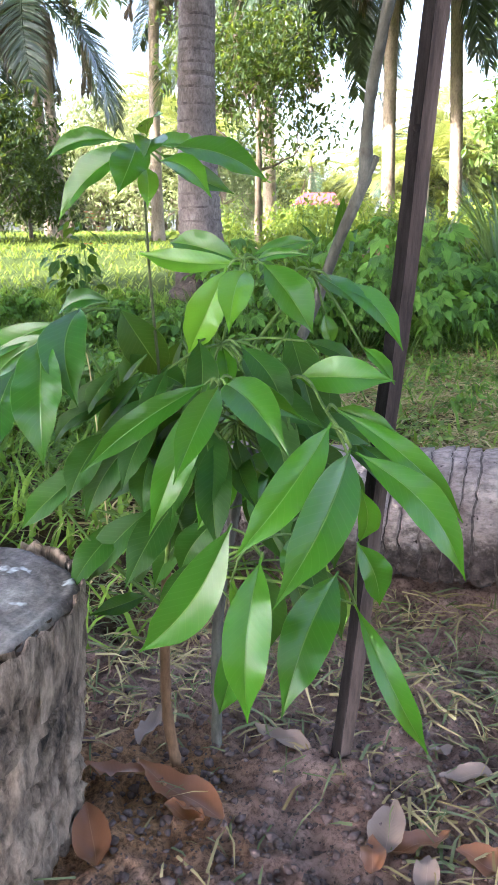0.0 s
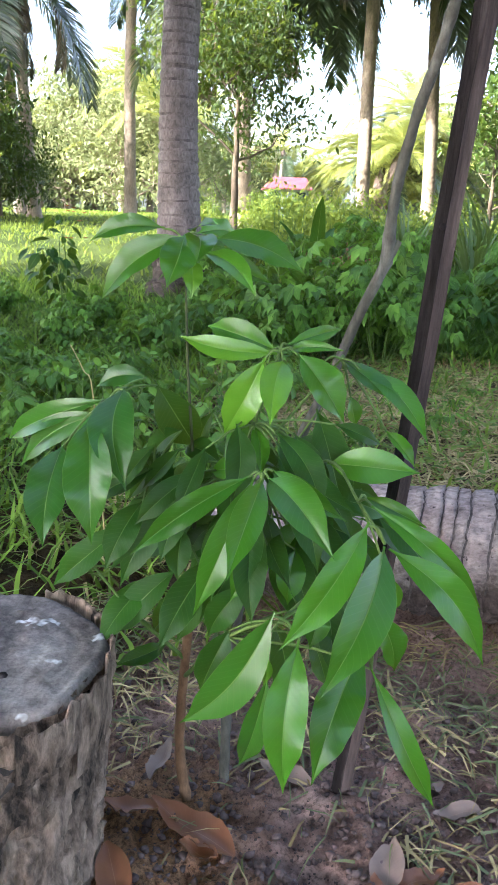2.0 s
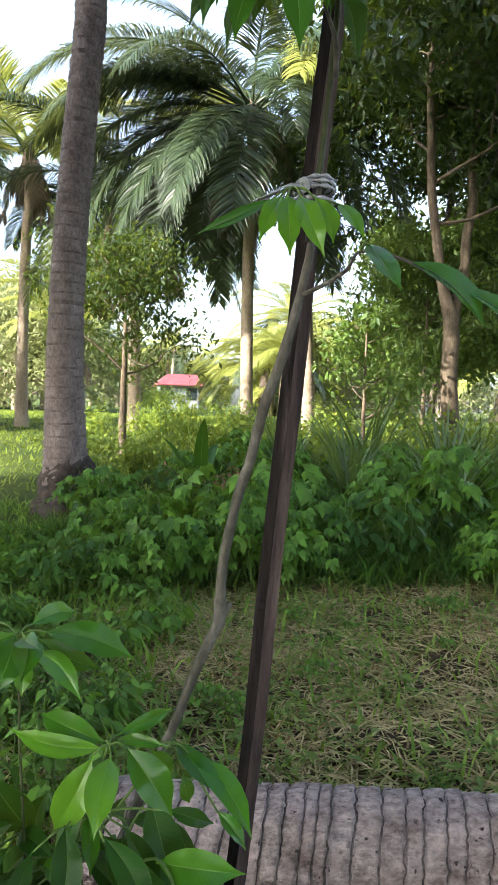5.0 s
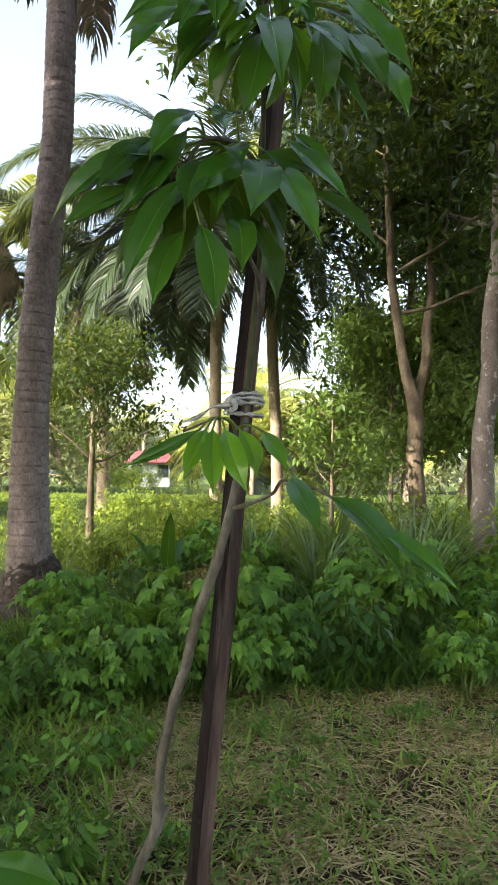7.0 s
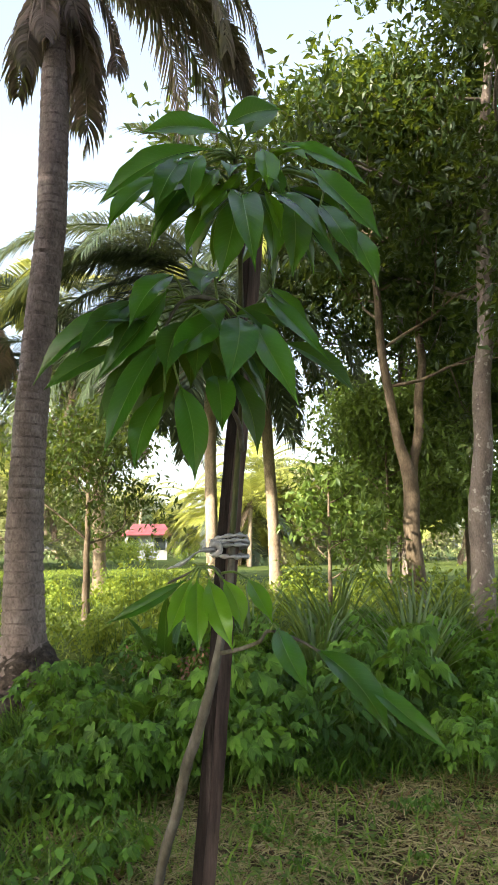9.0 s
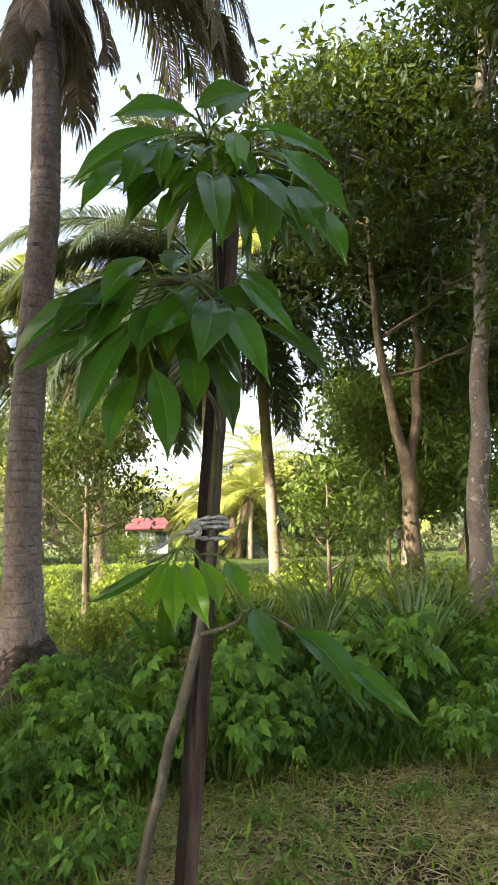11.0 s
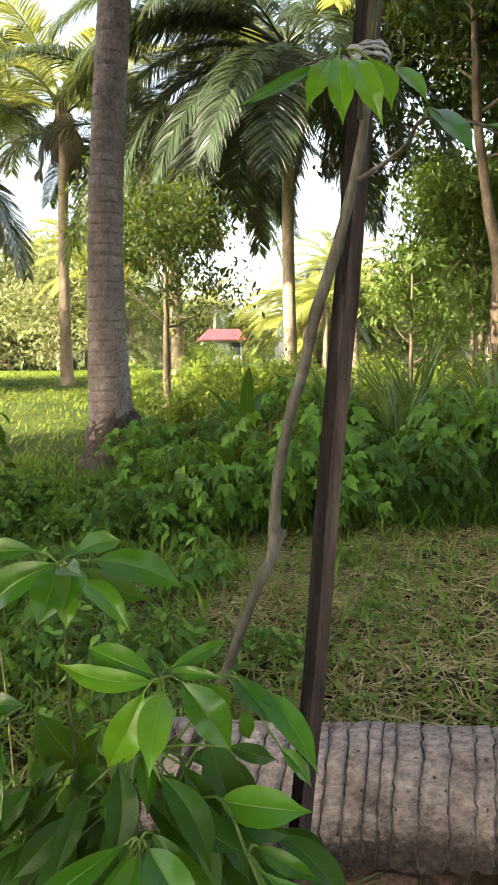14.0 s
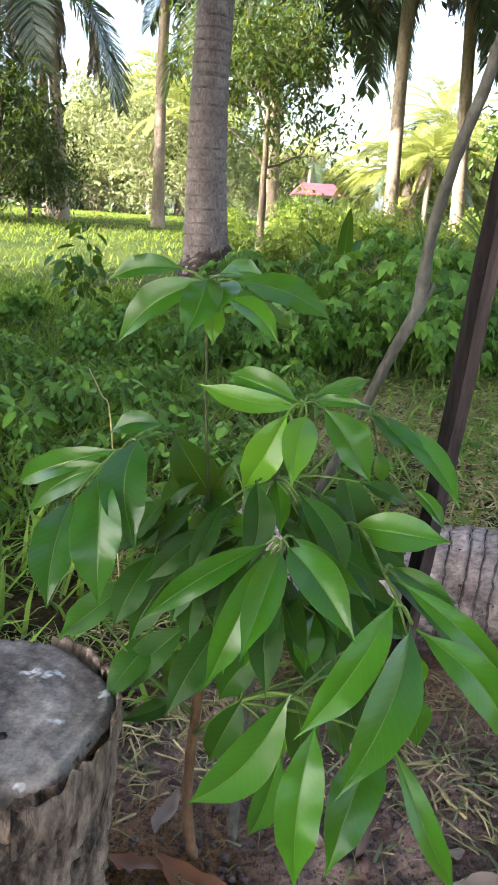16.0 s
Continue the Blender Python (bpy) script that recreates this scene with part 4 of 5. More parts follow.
def coconut_log():
    x0, x1, r0 = -0.05, 2.6, 0.149
    base = Vector((x0, log_y(x0), gz(x0, log_y(x0))))
    zc = 0.148 - base.z
    th = thing("coconut_log", base, "fallen coconut palm log with ringed grey bark lying on soil", "log")
    th.rotation_euler = (0, -math.atan(0.03), -math.atan(0.284))
    rng = np.random.default_rng(9)
    scars = [0.0]
    while scars[-1] < x1 - x0:
        scars.append(scars[-1] + rng.uniform(0.03, 0.062))
    n, xs, depth, tone = 84, [], [], []
    for a, b in zip(scars, scars[1:]):
        for f, d, t in ((0.0, -0.006, 1), (0.09, -0.0055, 1), (0.17, 0.0005, 0), (0.3, 0.001, 0), (0.45, 0.0008, 0), (0.6, 0.0015, 0), (0.78, 0.002, 0), (0.95, 0.003, 0)):
            xs.append(a + (b - a) * f), depth.append(d), tone.append(t)
    verts, faces, idx = [], [], []
    for i, x in enumerate(xs):
        for k in range(n):
            a = 2 * math.pi * k / n
            lump = 0.012 * (value_noise(np.array(x * 9), np.array(k * 0.3), 12) - 0.5) + (0.007 + 0.017 * (math.sin(a) < 0.05)) * (value_noise(np.array(x * 60), np.array(k * 0.9), 13) - 0.5)
            r = r0 + depth[i] + lump
            slant = 0.014 * math.sin(a * 1.0 + 0.8) + 0.006 * (value_noise(np.array(k * 1.3), np.array(x * 25), 16) - 0.5) + 0.009 * (value_noise(np.array(k * 0.4), np.array(x * 6), 14) - 0.5)
            verts.append((x + slant, r * math.cos(a), zc + r * math.sin(a)))
    for i in range(len(xs) - 1):
        for k in range(n):
            a, b = i * n + k, i * n + (k + 1) % n
            faces.append((a, a + n, b + n, b))
            idx.append(1 if tone[i] and tone[i + 1] else 0)
    me = mesh_of("log", verts, faces)
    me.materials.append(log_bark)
    me.materials.append(log_groove)
    me.polygons.foreach_set("material_index", idx)
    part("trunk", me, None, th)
    for end, xo in ((0, 0.012), (1, xs[-1] - 0.004)):
        cv, cf = [(xo + (-0.02 if end == 0 else 0.004), 0, zc)], []
        for j in range(1, 6):
            for k in range(n):
                a = 2 * math.pi * k / n
                r = (r0 - 0.006) * j / 5
                cv.append((xo + 0.012 * (value_noise(np.array(k * 0.9), np.array(j * 1.7), 15) - 0.5), r * math.cos(a), zc + r * math.sin(a)))
        for k in range(n):
            cf.append((0, 1 + (k + 1) % n, 1 + k))
        for j in range(4):
            for k in range(n):
                a, b = 1 + j * n + k, 1 + j * n + (k + 1) % n
                cf.append((a, b, b + n, a + n))
        part("cut_end", mesh_of("cut_end", cv, cf), clod_soil, th, "rough brown fibrous cut end")


coconut_log()

# ---- palms ----


def frond_mesh(name, length, start, finish, seed, leaflet=0.9, pairs=105, hang=0.5, width=0.04, power=1.2, rise=0.25):
    """A feather frond that grows along +x: the rib rises at start degrees and ends at finish degrees."""
    rng = np.random.default_rng(seed)
    n = 40
    s = np.linspace(0, 1, n)
    ang = np.radians(start + (finish - start) * s ** power)
    step = length / (n - 1)
    px = np.concatenate([[0], np.cumsum(np.cos(ang[:-1]) * step)])
    pz = np.concatenate([[0], np.cumsum(np.sin(ang[:-1]) * step)])
    py = 0.14 * length * (s ** 2) * rng.uniform(-1, 1)
    rib = np.stack([px, py, pz], -1)
    c = Cloud()
    v, f = tube([(*rib[i], 0.03 * (1 - 0.93 * s[i])) for i in range(0, n, 3)], steps=1, sides=5)
    c.add(v, f)
    tan = unit(np.gradient(rib, axis=0))
    for side in (-1, 1):
        droop = hang * rng.uniform(0.7, 1.2)
        for i in range(pairs):
            t = min(max(0.17 + 0.83 * (i + rng.uniform(-0.4, 0.4)) / pairs, 0.16), 0.995)
            if rng.random() < 0.05:
                continue
            k = t * (n - 1)
            a = int(k)
            p = rib[a] + (rib[min(a + 1, n - 1)] - rib[a]) * (k - a)
            d = tan[a]
            out = unit(np.cross(d, (0, 0, 1))) * side
            L = leaflet * (0.3 + 0.7 * math.sin(math.pi * min(1, 0.22 + 0.78 * (t - 0.17) / 0.83)) ** 0.7) * rng.uniform(0.82, 1.1)
            cur = unit(out + d * (0.45 + 0.9 * t) + np.array((0, 0, rise)) + rng.normal(0, 0.07, 3))
            w0 = width * rng.uniform(0.75, 1.2)
            flat = unit(np.cross(cur, unit(np.cross(d, out)) + rng.normal(0, 0.25, 3)))
            pts = [p]
            for q in range(4):
                pts.append(pts[-1] + cur * L / 4)
                cur = unit(cur + np.array((0, 0, -droop * rng.uniform(0.5, 1.2) * (0.5 + 0.35 * q))))
            verts = []
            for q, share in enumerate((0.35, 1.0, 0.9, 0.55)):
                verts += [pts[q] - flat * w0 * share / 2, pts[q] + flat * w0 * share / 2]
            verts.append(pts[4])
            c.add(verts, [(0, 1, 3, 2), (2, 3, 5, 4), (4, 5, 7, 6), (6, 7, 8)])
    return c.mesh(name, smooth=False)


FRESH = [frond_mesh("frond", 4.3, 66, -25, 1, hang=0.3), frond_mesh("frond", 4.5, 48, -48, 2, hang=0.4), frond_mesh("frond", 4.3, 26, -66, 3, hang=0.5), frond_mesh("frond", 3.7, 80, 22, 4, hang=0.18)]
DROOP = [frond_mesh("frond", 4.1, -5, -84, 5, hang=0.35), frond_mesh("frond", 3.7, -32, -90, 6, hang=0.3)]
SPREAD = [frond_mesh("frond", 4.6, 26, -58, 11, leaflet=1.05, pairs=175, hang=0.65, width=0.026), frond_mesh("frond", 4.4, 4, -74, 12, leaflet=1.05, pairs=175, hang=0.65, width=0.026), frond_mesh("frond", 4.5, 42, -46, 13, leaflet=1.0, pairs=168, hang=0.6, width=0.026), frond_mesh("frond", 4.0, 66, 0, 19, leaflet=0.9, pairs=154, hang=0.35, width=0.026), frond_mesh("frond", 4.4, -14, -80, 20, leaflet=1.0, pairs=175, hang=0.55, width=0.026)]
DRY = [frond_mesh("dry_frond", 2.9, -15, -96, 7, leaflet=0.6, hang=1.6, width=0.035, power=0.4), frond_mesh("dry_frond", 2.4, -30, -98, 8, leaflet=0.5, hang=1.8, width=0.035, power=0.3), frond_mesh("dry_frond", 3.2, 10, -94, 9, leaflet=0.65, hang=1.5, width=0.035, power=0.5)]
SKIRT = [frond_mesh("dry_frond", 1.5, -45, -95, 14, leaflet=0.42, pairs=70, hang=1.8, width=0.03, power=0.25), frond_mesh("dry_frond", 1.2, -35, -97, 15, leaflet=0.4, pairs=60, hang=2.0, width=0.03, power=0.2), frond_mesh("dry_frond", 1.8, -25, -94, 16, leaflet=0.5, pairs=80, hang=1.6, width=0.03, power=0.35)]
OVER = [frond_mesh("dry_frond", 2.7, 35, -88, 18, leaflet=0.6, pairs=90, hang=1.6, width=0.03, power=0.7)]
HANG = [frond_mesh("frond", 4.0, -40, -93, 17, leaflet=0.7, pairs=150, hang=0.2, width=0.045, power=0.4)]
# the fresh fronds again, for the sunlit leaflet colour
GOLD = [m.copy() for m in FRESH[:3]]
for group_of, mt in ((FRESH + DROOP + SPREAD + HANG, shaded_palm_leaf), (DRY + SKIRT + OVER, palm_dry), (GOLD, sunlit_palm_leaf)):
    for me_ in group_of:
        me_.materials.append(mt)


def palm_trunk(height, foot, head, lean, seed, bark, flare=1.7, bend=1.3, decay=0.22, sway=0.0):
    rng = np.random.default_rng(seed)
    n = int(height / 0.02)
    ph = rng.uniform(0, 6)
    spacing = rng.uniform(0.085, 0.12)
    rows, dark = [], []
    for i in range(n + 1):
        s = i / n
        z = s * height - 0.15 * (i == 0)
        r = foot + (head - foot) * s ** 0.7 + foot * (flare - 1) * math.exp(-z / decay)
        q = ((z + 0.02 * math.sin(z * 3 + ph) + 0.03 * math.sin(z * 7.3 + 2 * ph)) / spacing) % 1.0
        r *= 1 - 0.035 * (q < 0.2) + 0.02 * q
        dark.append(q < 0.2)
        rows.append((lean[0] * s ** bend + sway * math.sin(math.pi * min(1.0, max(0.0, z) / 4.6)) + 0.02 * math.sin(z * 0.9 + ph), lean[1] * s ** bend, z, r))
    me = tube_mesh("palm_trunk", rows, steps=1, sides=20, wobble=0.05, seed=seed)
    me.materials.append(bark)
    me.materials.append(ring_bark if bark == palm_bark else bark)
    idx = np.zeros(len(me.polygons), dtype=np.int32)
    for i in range(n):
        if dark[i]:
            idx[i * 20:(i + 1) * 20] = 1
    me.polygons.foreach_set("material_index", idx)
    return me


def coconut_palm(x, y, height, foot, head, lean, label, seed, fresh=14, droop=4, dry=3, gold=0, size=1.0, bark=None, turns=None, tag="", bend=1.3, pool_of=None, dry_pool=None, hang=0, roots=0.0, flare=1.35, decay=0.3, sway=0.0):
    th = thing("coconut_palm", (x, y, gz(x, y)), label, "palm tree", tag)
    part("trunk", palm_trunk(height, foot, head, lean, seed, bark or palm_bark, bend=bend, flare=flare, decay=decay, sway=sway), None, th)
    rng = np.random.default_rng(seed + 100)
    top = Vector((lean[0], lean[1], height))
    kinds = [("frond", GOLD)] * gold + [("frond", pool_of or FRESH)] * fresh + [("frond", HANG)] * hang + [("frond", DROOP)] * droop + [("dry_frond", dry_pool or DRY)] * dry
    for i, (nm, pool) in enumerate(kinds):
        pick = int(rng.integers(len(pool)))
        az = (i * 137.5 + rng.uniform(-18, 18)) if turns is None or i >= len(turns) else turns[i]
        if pool is dry_pool and pick > 2 and math.cos(radians(az)) < 0.5:
            pick -= 3
        ob = part(nm, pool[pick], None, th, "dry brown hanging frond" if nm == "dry_frond" else "")
        s = size * rng.uniform(0.85, 1.1)
        ob.matrix_local = Matrix.Translation(top + Vector((0.05 * math.cos(radians(az)), 0.05 * math.sin(radians(az)), rng.uniform(-0.25, 0.14)))) @ pose(0, 0, 0, rng.uniform(-14, 14), rng.uniform(-8, 8), az) @ Matrix.Scale(s, 4)
    if roots:
        rr = foot * roots
        base_roots = tube_mesh("root_base", [(0, 0, -0.12, rr * 2.2), (0, 0, 0.02, rr * 1.95), (0.01, 0, 0.12, rr * 1.75), (0, 0.01, 0.24, rr * 1.62), (0, 0, 0.36, rr * 1.5), (0, 0, 0.45, rr * 1.3), (0, 0, 0.55, rr * 0.9)], steps=4, sides=34, wobble=0.3, seed=seed)
        part("root_base", base_roots, root_bark, th, "dark swollen base with roots")
    crown = tube_mesh("crown_fibre", [(top.x, top.y, top.z - 0.5, head * 1.1), (top.x, top.y, top.z - 0.15, head * 1.6), (top.x, top.y, top.z + 0.15, head * 0.4)], steps=4, sides=10, wobble=0.3, seed=seed)
    part("crown_shaft", crown, palm_dry, th, "brown fibrous crown base")
    return th


coconut_palm(-0.29, 7.7, 7.6, 0.168, 0.14, (0.14, 0.0), "tall coconut palm with ringed brown trunk and dry hanging fronds", 21, fresh=0, droop=0, dry=26, size=1.0, bend=1.0, roots=1.03, flare=1.5, decay=0.9, sway=-0.11, turns=(355, 10, 0, 180, 215, 330, 350, 20, 150, 30, 270, 310, 5, 345, 195, 60, 120, 12, 355, 188, 200, 165, 0, 8, 350), dry_pool=SKIRT + OVER * 2)
coconut_palm(2.72, 14.8, 6.3, 0.125, 0.105, (-0.08, 0.0), "coconut palm with drooping green fronds and pale trunk", 22, fresh=31, droop=8, dry=4, hang=2, size=0.95, bark=pale_bark, pool_of=SPREAD, roots=1.0, turns=[(k * 137.5) % 360 for k in range(20)] + [180, 200, 165, 220, 190, 150, 235, 175, 205, 160, 185] + [188, 201] + [170, 210, 150, 225, 20, 340, 185, 260] + [170, 200, 150, 350])
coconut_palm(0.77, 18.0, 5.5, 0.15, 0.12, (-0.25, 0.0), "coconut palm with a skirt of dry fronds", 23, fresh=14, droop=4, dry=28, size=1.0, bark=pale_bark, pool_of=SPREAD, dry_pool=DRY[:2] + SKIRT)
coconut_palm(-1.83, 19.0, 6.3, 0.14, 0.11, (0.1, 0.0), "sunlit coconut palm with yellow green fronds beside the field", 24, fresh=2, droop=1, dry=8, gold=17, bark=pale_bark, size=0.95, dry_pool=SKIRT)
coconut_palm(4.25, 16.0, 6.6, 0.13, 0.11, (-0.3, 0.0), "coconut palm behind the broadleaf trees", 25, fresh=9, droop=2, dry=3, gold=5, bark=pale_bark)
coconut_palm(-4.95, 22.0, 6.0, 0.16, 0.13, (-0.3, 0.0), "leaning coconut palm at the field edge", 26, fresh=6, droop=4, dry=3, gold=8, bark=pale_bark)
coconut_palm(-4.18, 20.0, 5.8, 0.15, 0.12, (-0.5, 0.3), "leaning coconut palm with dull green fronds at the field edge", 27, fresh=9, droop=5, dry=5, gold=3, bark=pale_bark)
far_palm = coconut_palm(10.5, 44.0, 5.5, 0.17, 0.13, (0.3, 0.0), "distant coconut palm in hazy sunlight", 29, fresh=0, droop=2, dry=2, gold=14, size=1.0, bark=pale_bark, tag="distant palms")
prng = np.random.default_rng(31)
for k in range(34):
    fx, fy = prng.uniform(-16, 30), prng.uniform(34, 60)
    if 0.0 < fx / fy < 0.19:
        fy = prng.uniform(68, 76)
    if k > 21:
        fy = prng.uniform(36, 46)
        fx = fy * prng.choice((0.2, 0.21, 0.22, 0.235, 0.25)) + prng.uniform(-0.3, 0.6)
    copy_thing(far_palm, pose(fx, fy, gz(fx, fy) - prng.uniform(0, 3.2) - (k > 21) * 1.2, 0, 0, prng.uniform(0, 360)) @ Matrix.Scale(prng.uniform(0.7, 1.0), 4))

# ---- broadleaf trees ----


def grow_limbs(rng, start, way, length, radius, depth, rows_out, tips):
    pts = [(*start, radius)]
    p, d = np.array(start, float), unit(way)
    segs = 4
    for i in range(segs):
        d = unit(d + rng.normal(0, 0.16, 3) + np.array((0, 0, 0.05)))
        p = p + d * length / segs
        pts.append((*p, radius * (1 - 0.55 * (i + 1) / segs)))
        if depth <= 1:
            tips.append(p.copy())
    rows_out.append(pts)
    if depth > 0:
        for k in range(int(rng.integers(3, 5))):
            at = pts[int(rng.integers(2, segs + 1))]
            turn = unit(d * 0.7 + rng.normal(0, 0.62, 3))
            grow_limbs(rng, at[:3], turn, length * rng.uniform(0.55, 0.78), at[3] * 0.72, depth - 1, rows_out, tips)


def broadleaf(name, place, label, seed, height, radius, clear, spread_to, leaves, leaf_len, foliage, bark, forks=1, lean=(0, 0), limbs=9, squash=1.0, tag="", clump=0.34, fork_at=0.25, open_side=0.0):
    """A trunk with limbs, and a crown of single leaves round the twig ends."""
    rng = np.random.default_rng(seed)
    th = thing(name, place, label, "tree", tag)
    tips, rows = [], []
    for q in range(forks):
        off, pts, n = (q - (forks - 1) / 2) * 1.0, [], 13
        first = 0.0 if q == 0 else fork_at - 0.03
        for i in range(n):
            s = first + (1 - first) * i / (n - 1)
            part_way = off * (1 - math.exp(-max(0.0, s - fork_at) / 0.16)) if forks > 1 else 0.0
            slim = 0.72 if forks > 1 and s > fork_at else 1.0
            pts.append((lean[0] * s + part_way + 0.0025 * height * rng.normal() * (0 < i < n - 1), lean[1] * s + 0.3 * part_way + 0.0025 * height * rng.normal() * (0 < i < n - 1), height * s - 0.12 * (s == 0), radius * slim * (1.0 - 0.75 * s) * (1.35 if s == 0 else 1)))
        part("trunk", tube_mesh("trunk", pts, steps=5, sides=12, wobble=0.08, seed=seed), bark, th)
        path = smooth_path(pts, 6)
        for k in range(limbs):
            s = clear + (1 - clear) * (k + rng.random()) / limbs
            at = path[min(int(s * (len(path) - 1)), len(path) - 1)]
            az = k * 2.4 + rng.uniform(-0.5, 0.5) + q
            if open_side and s < open_side and math.cos(az) < -0.1:
                az += math.pi
            rise = rng.uniform(0.05, 0.6) + 0.5 * s * s
            L = spread_to * (1.0 - 0.55 * ((s - clear) / (1 - clear + 1e-6)) ** 1.5) * rng.uniform(0.55, 0.8)
            rows = []
            grow_limbs(rng, at[:3], (math.cos(az), math.sin(az), rise * squash), L, max(at[3] * 0.45, 0.012), 2, rows, tips)
            c = Cloud()
            for r in rows:
                v, f = tube(r, steps=2, sides=5)
                c.add(v, f)
            part("limb", c.mesh("limb"), bark, th)
    tips = np.array(tips)
    pick = rng.integers(len(tips), size=leaves)
    pos = tips[pick] + rng.normal(0, 1, (leaves, 3)) * np.array((clump, clump, clump * 0.7)) * spread_to / 3.0
    way = rng.normal(0, 1, (leaves, 3)) + np.array((0, 0, -0.45))
    hint = rng.normal(0, 0.6, (leaves, 3)) + np.array((0, 0, 1))
    al, ac, up = leaf_axes(way, hint)
    size = leaf_len * rng.uniform(0.6, 1.25, leaves)
    lc = Cloud()
    lc.pieces(pos, al, ac, up, size, size * 0.42, SMALL_LEAF)
    part("crown", lc.mesh("crown", smooth=False), foliage, th)
    return th


def ground_at(x, y):
    return (x, y, gz(x, y))


broadleaf("fruit_tree", ground_at(0.32, 12.0), "slender fruit tree with airy small-leaved crown", 41, 2.7, 0.065, 0.42, 1.7, 6800, 0.105, sunny_shade_leaf, warm_bark, limbs=13)
broadleaf("shade_tree", ground_at(5.46, 11.7), "forked shade tree with warm brown trunks and dark crown", 42, 8.6, 0.15, 0.42, 2.9, 28000, 0.17, tree_leaf, warm_bark, forks=2, limbs=12, clump=0.27, open_side=0.66, lean=(-0.3, 0.0))
big = broadleaf("shade_tree", ground_at(5.6, 10.0), "tall shade tree with grey trunk and dense dark crown", 43, 10.5, 0.17, 0.41, 3.4, 36000, 0.19, tree_leaf, grey_bark, limbs=15, lean=(0.7, 0.2), clump=0.25)
mid_tree = broadleaf("shade_tree", ground_at(6.6, 14.6), "shade tree with dense dark leaves", 44, 8.6, 0.13, 0.36, 3.1, 18000, 0.18, tree_leaf, grey_bark, limbs=13, clump=0.26)
small = broadleaf("small_tree", ground_at(3.9, 11.4), "small young tree with bright green leaves", 45, 2.3, 0.04, 0.3, 0.95, 1300, 0.15, sunny_green, warm_bark, limbs=8)
bright_small = broadleaf("small_tree", ground_at(5.7, 13.4), "small sunlit tree with yellow green leaves", 49, 3.6, 0.05, 0.25, 1.7, 9000, 0.14, sunny_green, warm_bark, limbs=10)
for sx, sy, s in ((6.3, 13.6, 1.0), (7.4, 12.9, 1.15), (7.0, 15.8, 1.2), (8.4, 15.5, 1.2)):
    copy_thing(bright_small, pose(sx, sy, gz(sx, sy), 0, 0, sx * 77) @ Matrix.Scale(s, 4))
for sx, sy, turn_, s in ((10.4, 17.0, 100, 1.0),):
    copy_thing(mid_tree, pose(sx, sy, gz(sx, sy), 0, 0, turn_) @ Matrix.Scale(s, 4))
copy_thing(mid_tree, pose(-7.4, 19.5, gz(-7.4, 19.5), 0, 0, 40) @ Matrix.Scale(0.75, 4))
bush = broadleaf("bush", ground_at(-5.0, 16.6), "dense dark green bush at the field edge", 50, 2.3, 0.06, 0.06, 1.6, 5200, 0.15, tree_leaf, grey_bark, limbs=14, tag="bushes at the field edge")
for sx, sy, s in ((-6.0, 17.8, 1.2), (-4.7, 18.8, 0.8), (-6.9, 19.5, 1.3)):
    copy_thing(bush, pose(sx, sy, gz(sx, sy), 0, 0, sx * 50) @ Matrix.Scale(s, 4))
# unseen trees, added beside and behind the path to shade sapling, clearing and crowns
for sx, sy, turn_, s in ((-6.5, -1.5, 20, 0.95), (-9.0, -5.0, 150, 1.1), (-7.6, 0.6, 260, 1.0), (-11.5, -3.0, 80, 1.2), (-3.8, -3.0, 310, 0.9), (-5.4, 2.0, 45, 1.2), (-8.2, 1.7, 215, 1.5)):
    copy_thing(big, pose(sx, sy, gz(sx, sy), 0, 0, turn_) @ Matrix.Scale(s, 4))
for sx, sy, turn_, s in ((-6.2, 4.4, 80, 0.88), (-5.0, 6.9, 200, 0.55), (-9.6, 2.0, 10, 1.0), (-5.2, -1.9, 50, 0.85), (-8.4, -3.4, 140, 1.0), (5.0, -4.5, 30, 1.2), (8.5, 1.0, 170, 1.3), (9.5, 5.6, 60, 1.2), (0.8, -6.5, 240, 1.3), (-2.5, -8.5, 100, 1.3), (6.5, -10.0, 10, 1.4), (-11.5, 14.5, 130, 1.2), (3.6, -4.4, 190, 1.4)):
    copy_thing(mid_tree, pose(sx, sy, gz(sx, sy), 0, 0, turn_) @ Matrix.Scale(s, 4))

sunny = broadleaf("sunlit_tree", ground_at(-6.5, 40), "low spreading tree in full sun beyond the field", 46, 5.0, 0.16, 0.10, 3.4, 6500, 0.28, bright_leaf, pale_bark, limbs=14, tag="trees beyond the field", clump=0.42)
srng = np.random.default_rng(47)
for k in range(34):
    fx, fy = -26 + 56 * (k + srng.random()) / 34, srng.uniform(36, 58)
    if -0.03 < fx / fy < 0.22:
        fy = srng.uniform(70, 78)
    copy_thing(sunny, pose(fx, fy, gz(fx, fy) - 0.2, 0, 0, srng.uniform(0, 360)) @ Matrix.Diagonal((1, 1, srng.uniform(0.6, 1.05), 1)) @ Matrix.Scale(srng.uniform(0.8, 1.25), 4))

# ---- house beyond the field ----
house = thing("house", (5.9, 60.0, 0.7), "small house with a red metal roof among palms", "house")
bm = bmesh.new()
bmesh.ops.create_cube(bm, size=1.0, matrix=Matrix.Translation((0, 2, 0.85)) @ Matrix.Diagonal((2.9, 4.0, 2.1, 1)))
me = bpy.data.meshes.new("wall")
bm.to_mesh(me), bm.free()
part("wall", me, wall_pale, house)
rv = [(-1.7, -0.5, 1.9), (1.7, -0.5, 1.9), (1.5, 2.0, 2.75), (-0.9, 2.0, 2.75), (-1.7, 4.5, 1.9), (1.7, 4.5, 1.9)]
